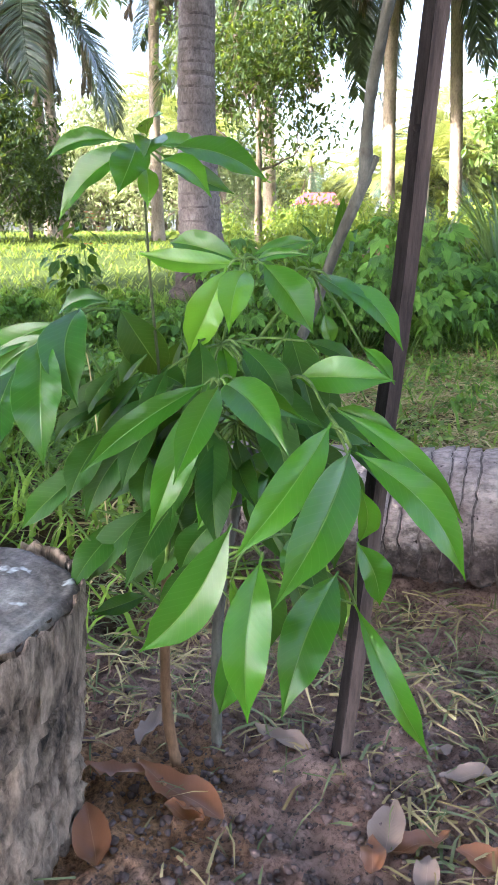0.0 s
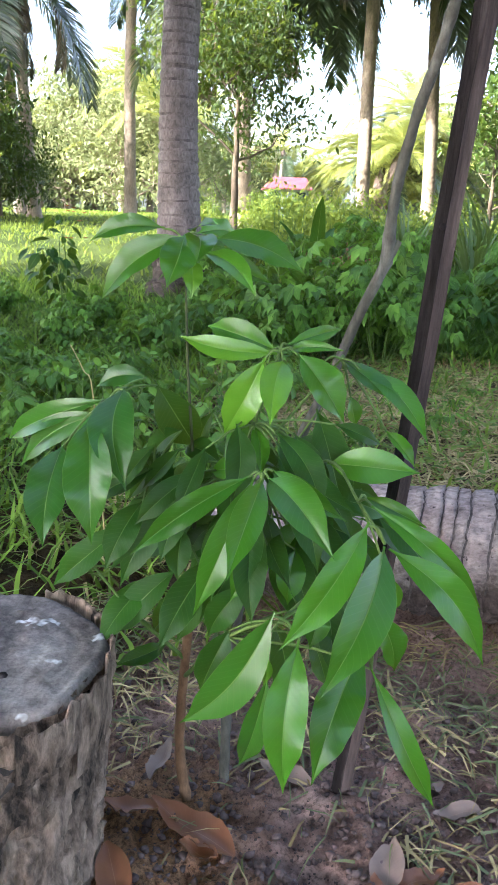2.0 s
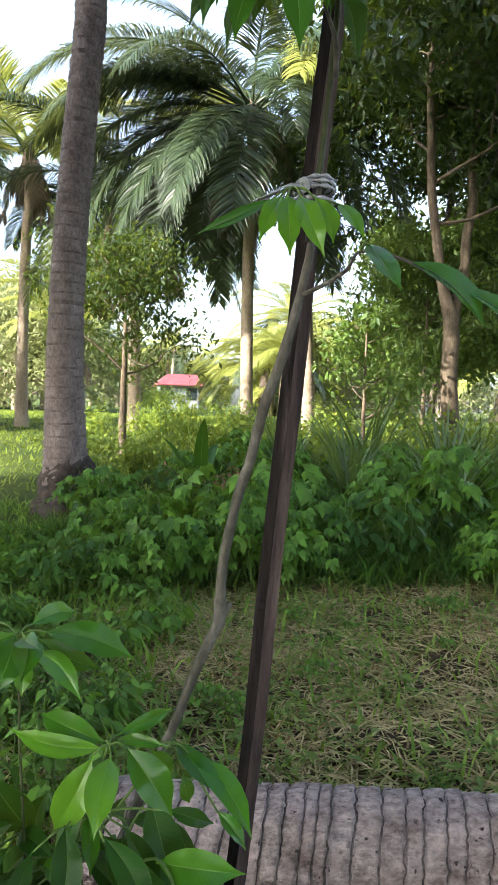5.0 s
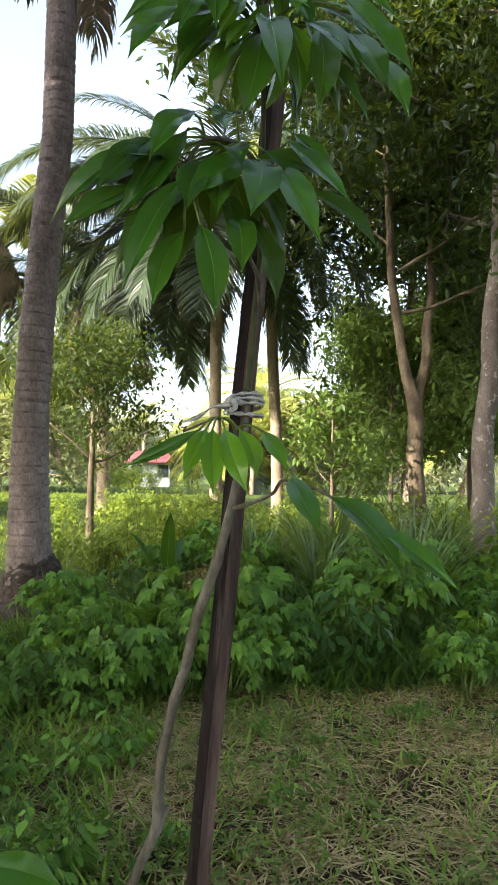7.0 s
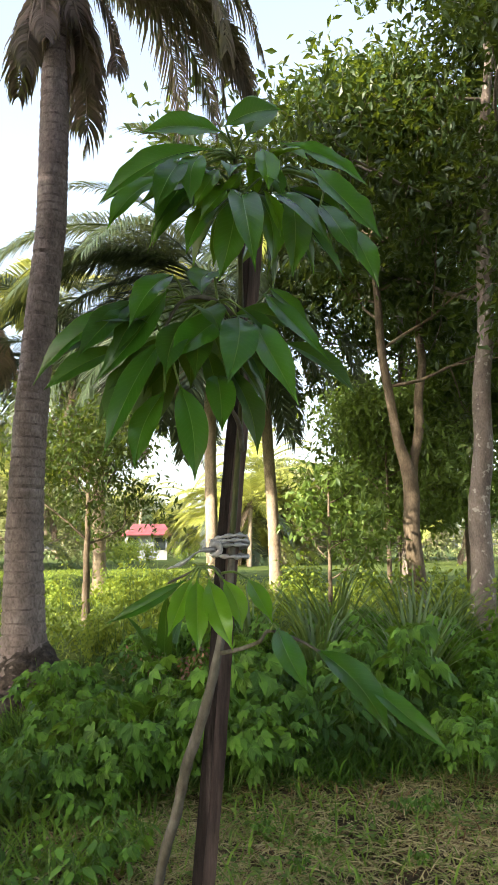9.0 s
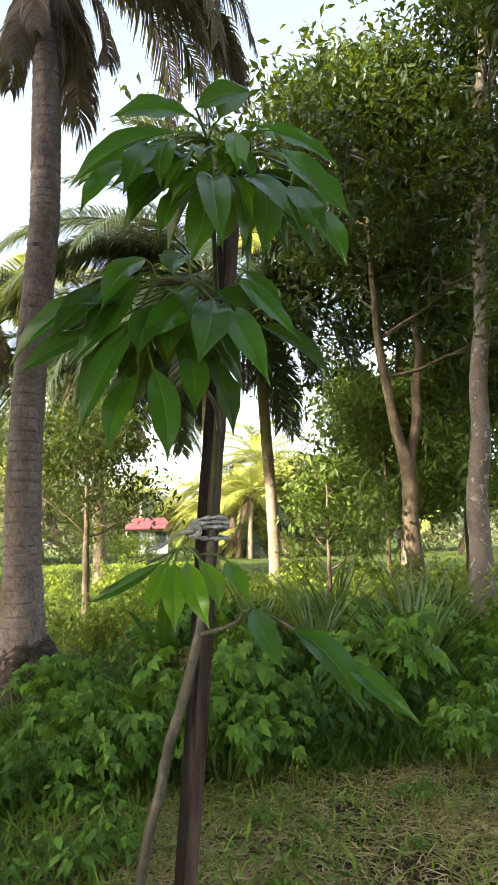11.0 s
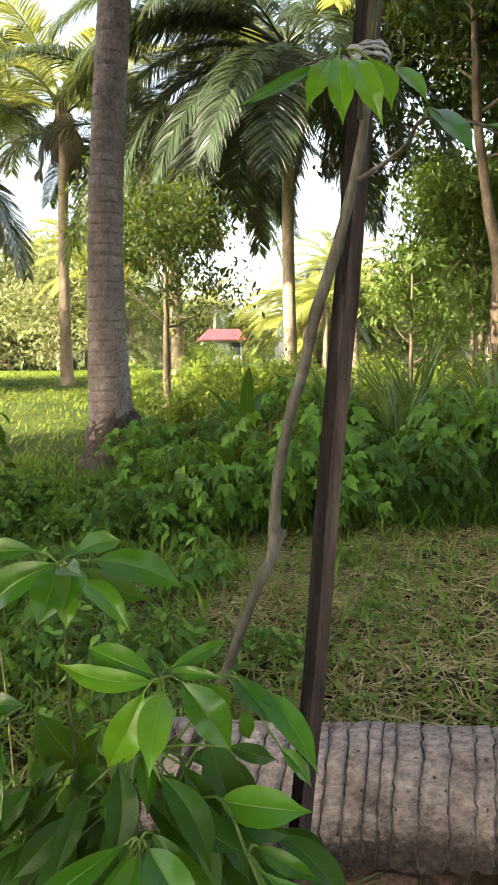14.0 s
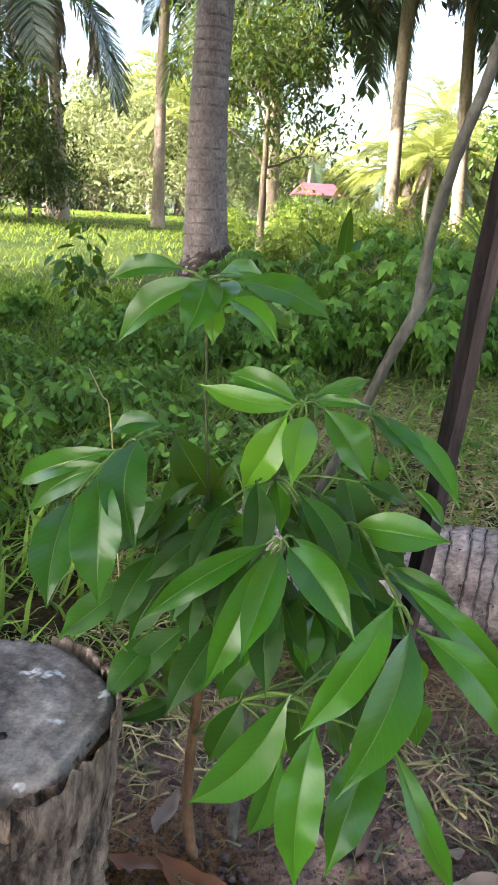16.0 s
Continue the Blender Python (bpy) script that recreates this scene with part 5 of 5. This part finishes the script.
rv += [(a, b, z - 0.08) for a, b, z in rv]
part("roof", mesh_of("roof", rv, [(0, 1, 2, 3), (3, 2, 5, 4), (1, 5, 2), (0, 3, 4), (6, 9, 8, 7), (9, 10, 11, 8), (7, 8, 11), (6, 10, 9), (0, 6, 7, 1), (1, 7, 11, 5), (5, 11, 10, 4), (4, 10, 6, 0)], smooth=False), roof_red, house, "red painted metal roof")
for wx in (-1.1, 0.9):
    bm = bmesh.new()
    bmesh.ops.create_cube(bm, size=1.0, matrix=Matrix.Translation((wx, -0.02, 1.2)) @ Matrix.Diagonal((0.8, 0.06, 0.9, 1)))
    me = bpy.data.meshes.new("window")
    bm.to_mesh(me), bm.free()
    part("window", me, dark_glass, house)

# ---- undergrowth ----


def weed_shrub(place, label, seed, height, spread_to, stems, leaves, leaf_len, foliage, template, tag="", low=0.25):
    rng = np.random.default_rng(seed)
    th = thing("weed_shrub", place, label, "shrub", tag)
    c, lc = Cloud(), Cloud()
    for k in range(stems):
        az, rr = rng.uniform(0, 6.28), spread_to * math.sqrt(rng.random())
        h = height * rng.uniform(0.6, 1.0)
        foot = np.array((0.25 * rr * math.cos(az), 0.25 * rr * math.sin(az), -0.05))
        top = np.array((rr * math.cos(az), rr * math.sin(az), h))
        mid = (foot + top) / 2 + rng.normal(0, 0.05, 3)
        path = [(*foot, 0.006), (*mid, 0.0045), (*top, 0.002)]
        v, f = tube(path, steps=3, sides=5)
        c.add(v, f)
        curve = smooth_path(path, 10)[:, :3]
        m = leaves // stems
        s = rng.uniform(low, 1.0, m) ** 0.75
        at = curve[(s * (len(curve) - 1)).astype(int)]
        a2 = rng.uniform(0, 6.28, m)
        outw = np.stack([np.cos(a2), np.sin(a2), rng.uniform(-0.1, 0.5, m)], -1)
        size = leaf_len * rng.uniform(0.55, 1.2, m)
        foot2 = at + outw * (size * rng.uniform(0.4, 1.0, m))[:, None]
        way = outw * np.array((1, 1, 0.2)) + np.array((0, 0, -0.75)) + rng.normal(0, 0.3, (m, 3))
        al, ac, up = leaf_axes(way, np.array((0, 0, 1.0)) + rng.normal(0, 0.4, (m, 3)))
        lc.pieces(foot2, al, ac, up, size, size * (1.0 if template is PALMATE else 0.6), template)
        for p, q in zip(at, foot2):
            e = unit(np.cross(q - p, (0, 0, 1))) * 0.0012
            c.add([p - e, p + e, q + e, q - e], [(0, 1, 2, 3)])
        part("stem", c.mesh("stem"), shoot_green, th)
        c = Cloud()
    part("foliage", lc.mesh("foliage"), foliage, th)
    return th


weed_label = "leafy green weed shrub with broad lobed leaves"
kinds = [weed_shrub(ground_at(0.45, 5.2), weed_label, 61, 0.66, 0.42, 12, 150, 0.15, weed_leaf, PALMATE, "weed shrubs", 0.42),
         weed_shrub(ground_at(1.3, 5.6), weed_label, 62, 0.82, 0.45, 13, 190, 0.15, weed_leaf, PALMATE, "weed shrubs", 0.45),
         weed_shrub(ground_at(2.1, 5.3), weed_label, 63, 0.66, 0.45, 12, 240, 0.11, dark_weed, LEAF, "weed shrubs", 0.35),
         weed_shrub(ground_at(2.5, 5.9), weed_label, 64, 1.0, 0.42, 12, 190, 0.17, weed_leaf, PALMATE, "weed shrubs", 0.5)]
wrng = np.random.default_rng(65)
for k in range(120):
    fx, fy = wrng.uniform(-0.2, 6.2), wrng.uniform(4.75, 9.2)
    if fx > 2.5 + 0.45 * fy or (fx < 0.5 and fy > 6.5) or (abs(fx - 3.0) < 0.4 and abs(fy - 6.6) < 0.4):
        continue
    src = kinds[int(wrng.integers(4))]
    copy_thing(src, pose(fx, fy, gz(fx, fy), 0, 0, wrng.uniform(0, 360)) @ Matrix.Scale(wrng.uniform(0.5, 0.9) * (0.8 if fy < 5.3 else 1.0), 4))
for k in range(22):
    fx, fy = wrng.uniform(-2.2, 0.1), wrng.uniform(4.5, 6.3)
    copy_thing(kinds[int(wrng.integers(4))], pose(fx, fy, gz(fx, fy), 0, 0, wrng.uniform(0, 360)) @ Matrix.Scale(wrng.uniform(0.22, 0.45), 4))
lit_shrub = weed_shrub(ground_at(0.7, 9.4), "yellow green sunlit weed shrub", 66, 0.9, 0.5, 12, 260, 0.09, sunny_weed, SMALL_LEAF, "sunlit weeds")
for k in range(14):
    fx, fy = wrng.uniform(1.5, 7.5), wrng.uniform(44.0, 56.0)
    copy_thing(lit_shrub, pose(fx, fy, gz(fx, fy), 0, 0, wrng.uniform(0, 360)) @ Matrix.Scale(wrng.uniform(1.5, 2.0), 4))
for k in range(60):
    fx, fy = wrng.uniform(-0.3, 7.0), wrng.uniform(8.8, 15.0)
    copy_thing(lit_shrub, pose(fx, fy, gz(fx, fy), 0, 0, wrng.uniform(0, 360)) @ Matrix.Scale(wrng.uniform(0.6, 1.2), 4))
herb = weed_shrub(ground_at(-0.75, 3.4), "low green broadleaf weed in the grass", 67, 0.22, 0.2, 7, 84, 0.075, weed_leaf, LEAF, "low weeds", 0.3)
for k in range(130):
    fx, fy = wrng.uniform(-2.6, 3.0), wrng.uniform(2.15, 7.5)
    if fx > 0 and fy < 4.0 and wrng.random() < 0.6 or abs(fx + 0.5) < 0.3 and abs(fy - 7.4) < 0.4:
        continue
    copy_thing(herb, pose(fx, fy, gz(fx, fy), 0, 0, wrng.uniform(0, 360)) @ Matrix.Scale(wrng.uniform(0.3, 0.75) * (0.75 if fx > 0 and fy < 4.6 else 1.0), 4))

for k in range(85):
    fx, fy = wrng.uniform(-2.3, 0.35), wrng.uniform(2.2, 5.0)
    copy_thing(herb, pose(fx, fy, gz(fx, fy), 0, 0, wrng.uniform(0, 360)) @ Matrix.Scale(wrng.uniform(0.5, 1.05), 4))
rusty = weed_shrub(ground_at(1.15, 6.9), "reddish brown withered weed among green shrubs", 73, 0.75, 0.25, 7, 150, 0.05, dead_leaf, SMALL_LEAF, "withered weeds", 0.3)
for sx, sy in ((0.75, 7.3), (1.5, 7.6)):
    copy_thing(rusty, pose(sx, sy, gz(sx, sy), 0, 0, sx * 90) @ Matrix.Scale(0.9, 4))
# red flowered herb
rf = weed_shrub(ground_at(-1.12, 6.0), "dark leafy herb with small red flowers", 68, 0.8, 0.2, 5, 80, 0.13, dark_leaf, LEAF)
fr = np.random.default_rng(69)
for k in range(9):
    p = (fr.uniform(-0.15, 0.15), fr.uniform(-0.15, 0.15), fr.uniform(0.62, 0.88))
    a = np.linspace(0, 2 * math.pi, 5, endpoint=False)
    fl = Cloud()
    fl.pieces(np.tile(p, (5, 1)), *leaf_axes(np.stack([np.cos(a), np.sin(a), 0.5 + 0 * a], -1), np.array((0, 0, 1.0))), 0.028, 0.018, SMALL_LEAF)
    part("flower", fl.mesh("flower"), petal_red, rf, "small red flower")


def strap_clump(place, label, seed, leaves, length, width, rise, foliage, category, name, tag=""):
    """A rosette of long strap leaves that rise and bend over."""
    rng = np.random.default_rng(seed)
    th = thing(name, place, label, category, tag)
    for k in range(leaves):
        az = k * 2.4 + rng.uniform(-0.3, 0.3)
        up0 = radians(rise) * rng.uniform(0.75, 1.1)
        L, fall = length * rng.uniform(0.6, 1.1), rng.uniform(0.5, 1.5)
        verts, faces, uvs, n = [], [], [], 9
        p, q = np.zeros(3), up0
        outw, side = np.array((math.cos(az), math.sin(az), 0)), np.array((-math.sin(az), math.cos(az), 0))
        for i in range(n):
            s = i / (n - 1)
            w = width * (0.7 + 0.6 * s) * (1 - s ** 3) + 0.002
            nrm = np.array((0, 0, 1)) * math.cos(q) - outw * math.sin(q)
            verts += [p + side * w / 2 + nrm * w * 0.22, p, p - side * w / 2 + nrm * w * 0.22]
            uvs += [(0, s), (0.5, s), (1, s)]
            p = p + (outw * math.cos(q) + np.array((0, 0, math.sin(q)))) * L / (n - 1)
            q -= fall * s / (n - 1) * 2
        for i in range(n - 1):
            for j in range(2):
                faces.append((i * 3 + j, i * 3 + j + 1, i * 3 + j + 4, i * 3 + j + 3))
        part("leaf", mesh_of("strap", verts, faces, uvs), foliage, th)
    return th


pan = strap_clump(ground_at(3.05, 6.6), "clump of long pale green strap leaves", 71, 40, 1.3, 0.034, 72, strap_leaf, "plant", "strap_plant", "strap plants")
for sx, sy, s in ((2.45, 7.5, 0.95), (2.9, 8.3, 1.05), (3.7, 8.0, 1.0), (2.0, 8.4, 0.85), (4.4, 8.6, 0.9)):
    copy_thing(pan, pose(sx, sy, gz(sx, sy), 0, 0, sx * 200) @ Matrix.Scale(s, 4))
strap_clump(ground_at(1.0, 8.0), "young coconut seedling with broad folded leaves", 72, 4, 0.95, 0.17, 74, dark_leaf, "plant", "coconut_seedling")

# ---- grass and litter ----


def scatter(n, box, keep, seed):
    rng = np.random.default_rng(seed)
    x, y = rng.uniform(box[0], box[1], n), rng.uniform(box[2], box[3], n)
    fade = 0.14 * min(box[1] - box[0], box[3] - box[2], 6.0)
    edge = np.minimum(np.minimum(x - box[0], box[1] - x), np.minimum(y - box[2], box[3] - y))
    ok = keep(x, y, rng) & (edge > fade * (0.6 * value_noise(x * 1.7, y * 1.7, 33) + 0.6 * rng.random(n)))
    x, y = x[ok], y[ok]
    return np.stack([x, y, ground_height(x, y)], -1), rng


def grass_patch(name, label, n, box, keep, seed, length, width, material, flat=False, rise=(0.35, 1.9)):
    pos, rng = scatter(n, box, keep, seed)
    m = len(pos)
    az = rng.uniform(0, 6.28, m)
    lift = rng.uniform(-0.05, 0.16, m) if flat else rng.uniform(rise[0], rise[1], m)
    way = np.stack([np.cos(az), np.sin(az), lift], -1)
    hint = np.stack([np.cos(az + 3.14), np.sin(az + 3.14), 0.8 + 0 * az], -1) if not flat else np.array((0, 0, 1.0)) + rng.normal(0, 0.3, (m, 3))
    al, ac, up = leaf_axes(way, hint)
    size = rng.uniform(length[0], length[1], m)
    pos[:, 2] += rng.uniform(0.0, 0.014, m) if flat else -0.004
    c = Cloud()
    c.pieces(pos, al, ac, up, size, rng.uniform(width[0], width[1], m), BLADE)
    tagged(part(name, c.mesh(name), material, None), label, "grass", kind="stuff")


def off_soil(x, y):
    return np.hypot(x - 0.15, (y - 0.95)) + 0.5 * (value_noise(x * 3, y * 3, 21) - 0.5)


def clear_of_things(x, y):
    return ~((np.abs(y - log_y(x)) < 0.10) & (x > -0.1)) & (np.hypot(x + 0.441, y - 1.005) > 0.21)


grass_patch("grass", "lush green grass and weeds behind the stump", 44000, (-4.5, 1.4, 0.9, 8.6), lambda x, y, r: (off_soil(x, y) > 0.75) & clear_of_things(x, y) & (x < 0.25 + 0.12 * (y - 2) * (y > 4)) & (value_noise(x * 2.2, y * 2.2, 22) + r.random(len(x)) * 0.5 > 0.5), 81, (0.06, 0.22), (0.007, 0.016), grass_green)
grass_patch("grass", "short green grass among mown straw", 60000, (-1.2, 5.0, 1.5, 6.2), lambda x, y, r: clear_of_things(x, y) & (0.5 * value_noise(x * 2.6, y * 2.6, 23) + 0.75 * value_noise(x * 10, y * 10, 36) + r.random(len(x)) * 0.25 > 0.78), 82, (0.03, 0.12), (0.006, 0.013), olive_blade, rise=(0.1, 1.1))
grass_patch("straw_litter", "dry mown straw lying on the ground", 80000, (-1.8, 5.2, 1.45, 6.0), lambda x, y, r: clear_of_things(x, y) & (x > -0.25 + 0.25 * (y - 2) * 0.3 + 0.9 * (r.random(len(x)) - 0.5)) & (value_noise(x * 3.1, y * 3.1, 24) * 0.8 + r.random(len(x)) * 0.6 > 0.6), 83, (0.05, 0.22), (0.004, 0.010), grass_dry, flat=True)
grass_patch("straw_litter", "dry bent straw standing among the grass", 30000, (-1.6, 5.0, 1.5, 5.9), lambda x, y, r: clear_of_things(x, y) & (x > -0.25 + 0.25 * (y - 2) * 0.3 + 0.9 * (r.random(len(x)) - 0.5)) & (value_noise(x * 3.7, y * 3.7, 29) * 0.5 + 0.6 * value_noise(x * 9, y * 9, 37) + r.random(len(x)) * 0.4 > 0.78), 89, (0.04, 0.13), (0.004, 0.009), grass_dry, rise=(0.05, 0.7))
grass_patch("straw_litter", "dry straw bits on bare soil", 22000, (-1.4, 2.2, 0.4, 2.0), lambda x, y, r: clear_of_things(x, y) & (np.hypot(x + 0.24, y - 1.08) > 0.06 + 0.3 * r.random(len(x))) & (off_soil(x, y) + r.random(len(x)) * 0.5 > 0.62) & (value_noise(x * 6, y * 6, 30) + r.random(len(x)) * 0.4 > 0.52), 84, (0.02, 0.12), (0.0015, 0.006), grass_dry, flat=True)
grass_patch("grass", "wilted green grass cuttings on bare soil", 12000, (-1.4, 2.2, 0.5, 2.0), lambda x, y, r: clear_of_things(x, y) & (np.hypot(x + 0.24, y - 1.08) > 0.06 + 0.3 * r.random(len(x))) & (off_soil(x, y) + r.random(len(x)) * 0.5 > 0.62), 85, (0.03, 0.12), (0.002, 0.006), wilted_blade, flat=True)
grass_patch("grass", "tufts of withered rust brown grass in the clearing", 9000, (-0.3, 4.8, 1.9, 5.2), lambda x, y, r: clear_of_things(x, y) & (value_noise(x * 3.0, y * 3.0, 41) + 0.25 * value_noise(x * 12, y * 12, 42) > 0.8), 93, (0.05, 0.16), (0.004, 0.010), rust_blade, rise=(0.1, 1.2))
grass_patch("grass", "tall grass under the weed shrubs", 20000, (-0.6, 5.2, 4.75, 7.4), lambda x, y, r: value_noise(x * 2.0, y * 2.0, 25) + r.random(len(x)) * 0.5 > 0.6, 86, (0.12, 0.40), (0.008, 0.018), deep_grass)
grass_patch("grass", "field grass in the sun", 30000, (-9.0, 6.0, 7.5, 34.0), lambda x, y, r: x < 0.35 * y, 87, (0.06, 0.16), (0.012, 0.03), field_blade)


grass_patch("grass", "thin grass and weeds round the clearing", 42000, (-9.0, 9.0, -7.0, 6.5), lambda x, y, r: (off_soil(x, y) > 0.9) & clear_of_things(x, y) & (value_noise(x * 1.1, y * 1.1, 34) + r.random(len(x)) * 0.5 > 0.62), 92, (0.06, 0.2), (0.007, 0.016), grass_green)
lpos, lrng = scatter(30000, (-3.4, 5.2, 1.5, 6.6), lambda x, y, r: clear_of_things(x, y) & (value_noise(x * 3.2, y * 3.2, 27) + r.random(len(x)) * 0.35 > 0.7), 88)
lm = len(lpos)
lpos[:, 2] += lrng.uniform(0.0, 0.07, lm)
la = lrng.uniform(0, 6.28, lm)
lc_ = Cloud()
lc_.pieces(lpos, *leaf_axes(np.stack([np.cos(la), np.sin(la), lrng.uniform(-0.3, 0.5, lm)], -1), np.array((0, 0, 1.0)) + lrng.normal(0, 0.35, (lm, 3))), lrng.uniform(0.025, 0.075, lm), lrng.uniform(0.012, 0.032, lm), SMALL_LEAF)
tagged(part("ground_weeds", lc_.mesh("ground_weeds", smooth=False), olive_weed, None), "low olive green weeds among the mown straw", "weeds", kind="stuff")


def curled_leaf(place, length, width, az, tilt, curl, material, label, seed):
    """A fallen leaf, cupped and curled at its tip."""
    rng = np.random.default_rng(seed)
    rows, cols = 12, (-1, -0.5, 0, 0.5, 1)
    verts, uvs, faces = [], [], []
    for i in range(rows):
        s = i / (rows - 1)
        w = 0.5 * width * max(math.sin(math.pi * min(1, s ** 0.8 * 0.97 + 0.02)), 0.03) ** 0.8
        zc = curl * length * (0.9 * (s - 0.45) ** 2) + 0.004 * math.sin(s * 9 + seed)
        for c in cols:
            verts.append((c * w, (s - 0.5) * length, zc + abs(c) ** 1.6 * w * 0.55 + 0.003 * rng.standard_normal() * (abs(c) == 1)))
            uvs.append((0.5 + c / 2, s))
    for i in range(rows - 1):
        for j in range(4):
            faces.append((i * 5 + j, i * 5 + j + 1, i * 5 + j + 6, i * 5 + j + 5))
    ob = part("fallen_leaf", mesh_of("fallen_leaf", verts, faces, uvs), material, None)
    ob.matrix_world = pose(place[0], place[1], gz(place[0], place[1]) + 0.012, tilt, rng.uniform(-12, 12), az)
    return tagged(ob, label, "leaf", "fallen leaves")


# x, y, length, width, heading, tilt, curl, grey
FALLEN = [
    (-0.105, 1.085, 0.155, 0.052, 48, 0, 0.3, 0),
    (-0.215, 1.124, 0.09, 0.035, 80, 0, 0.3, 0),
    (-0.095, 1.030, 0.06, 0.03, 60, 5, 0.5, 0),
    (-0.222, 0.982, 0.09, 0.045, 15, 25, 0.6, 0),
    (0.209, 0.996, 0.085, 0.045, -25, 20, 0.6, 1),
    (0.250, 0.973, 0.08, 0.036, -75, 5, 0.5, 0),
    (0.353, 1.110, 0.08, 0.03, 100, 5, 0.3, 1),
    (-0.163, 1.244, 0.08, 0.03, -25, 20, 0.3, 1),
    (0.330, 0.930, 0.07, 0.04, 60, 10, 0.4, 0),
    (0.245, 0.917, 0.05, 0.03, -20, 25, 0.4, 1),
    (0.319, 1.174, 0.06, 0.02, 110, 5, 0.4, 1),
    (0.177, 0.953, 0.05, 0.03, -10, 15, 0.5, 0),
    (0.064, 1.209, 0.09, 0.03, 60, 10, 0.3, 1),
]
brown_label, grey_label = "dry reddish brown fallen leaf on soil", "pale greyish dry fallen leaf on soil"
for i, (x, y, L, W, az, tilt, curl, grey) in enumerate(FALLEN):
    curled_leaf((x, y), L * 1.2, W * 1.2, az, tilt * 0.5, curl * 0.6, grey_dead_leaf if grey else dead_leaf, grey_label if grey else brown_label, 200 + i)

twig = thing("dry_twig", (-0.38, 2.0, gz(-0.38, 2.0)), "thin pale dry twig standing in the grass", "twig")
tz = gz(-0.38, 2.0)
part("stick", tube_mesh("stick", [(0.03, 0, -0.03, 0.0022), (0.0, 0.0, 0.46 - tz, 0.0018), (-0.024, 0, 0.535 - tz, 0.0016), (-0.055, 0, 0.60 - tz, 0.001)], steps=4, sides=6, wobble=0.2), grass_dry, twig)

# soil clods
crng = np.random.default_rng(91)
bm = bmesh.new()
bmesh.ops.create_icosphere(bm, subdivisions=1, radius=1.0)
for v in bm.verts:
    v.co *= 0.75 + 0.5 * noise.noise(v.co * 1.3)
clod = bpy.data.meshes.new("soil_clod")
bm.to_mesh(clod), bm.free()
base_v = np.array([v.co[:] for v in clod.vertices])
base_f = [tuple(p.vertices) for p in clod.polygons]
cl = Cloud()
for k in range(4200):
    x, y = crng.normal(0.12, 0.36), crng.normal(1.03, 0.26)
    if not clear_of_things(np.array([x]), np.array([y]))[0]:
        continue
    s = 0.0025 + 0.011 * crng.random() ** 3.5
    cl.add(base_v * s * np.array((1, 1, 0.7)) @ np.array(Euler((0, 0, crng.uniform(0, 6))).to_matrix()) + np.array((x, y, gz(x, y) + s * 0.25)), base_f)
tagged(part("soil_clods", cl.mesh("soil_clods"), clod_soil, None), "loose crumbs of brown soil round the sapling", "soil", kind="stuff")
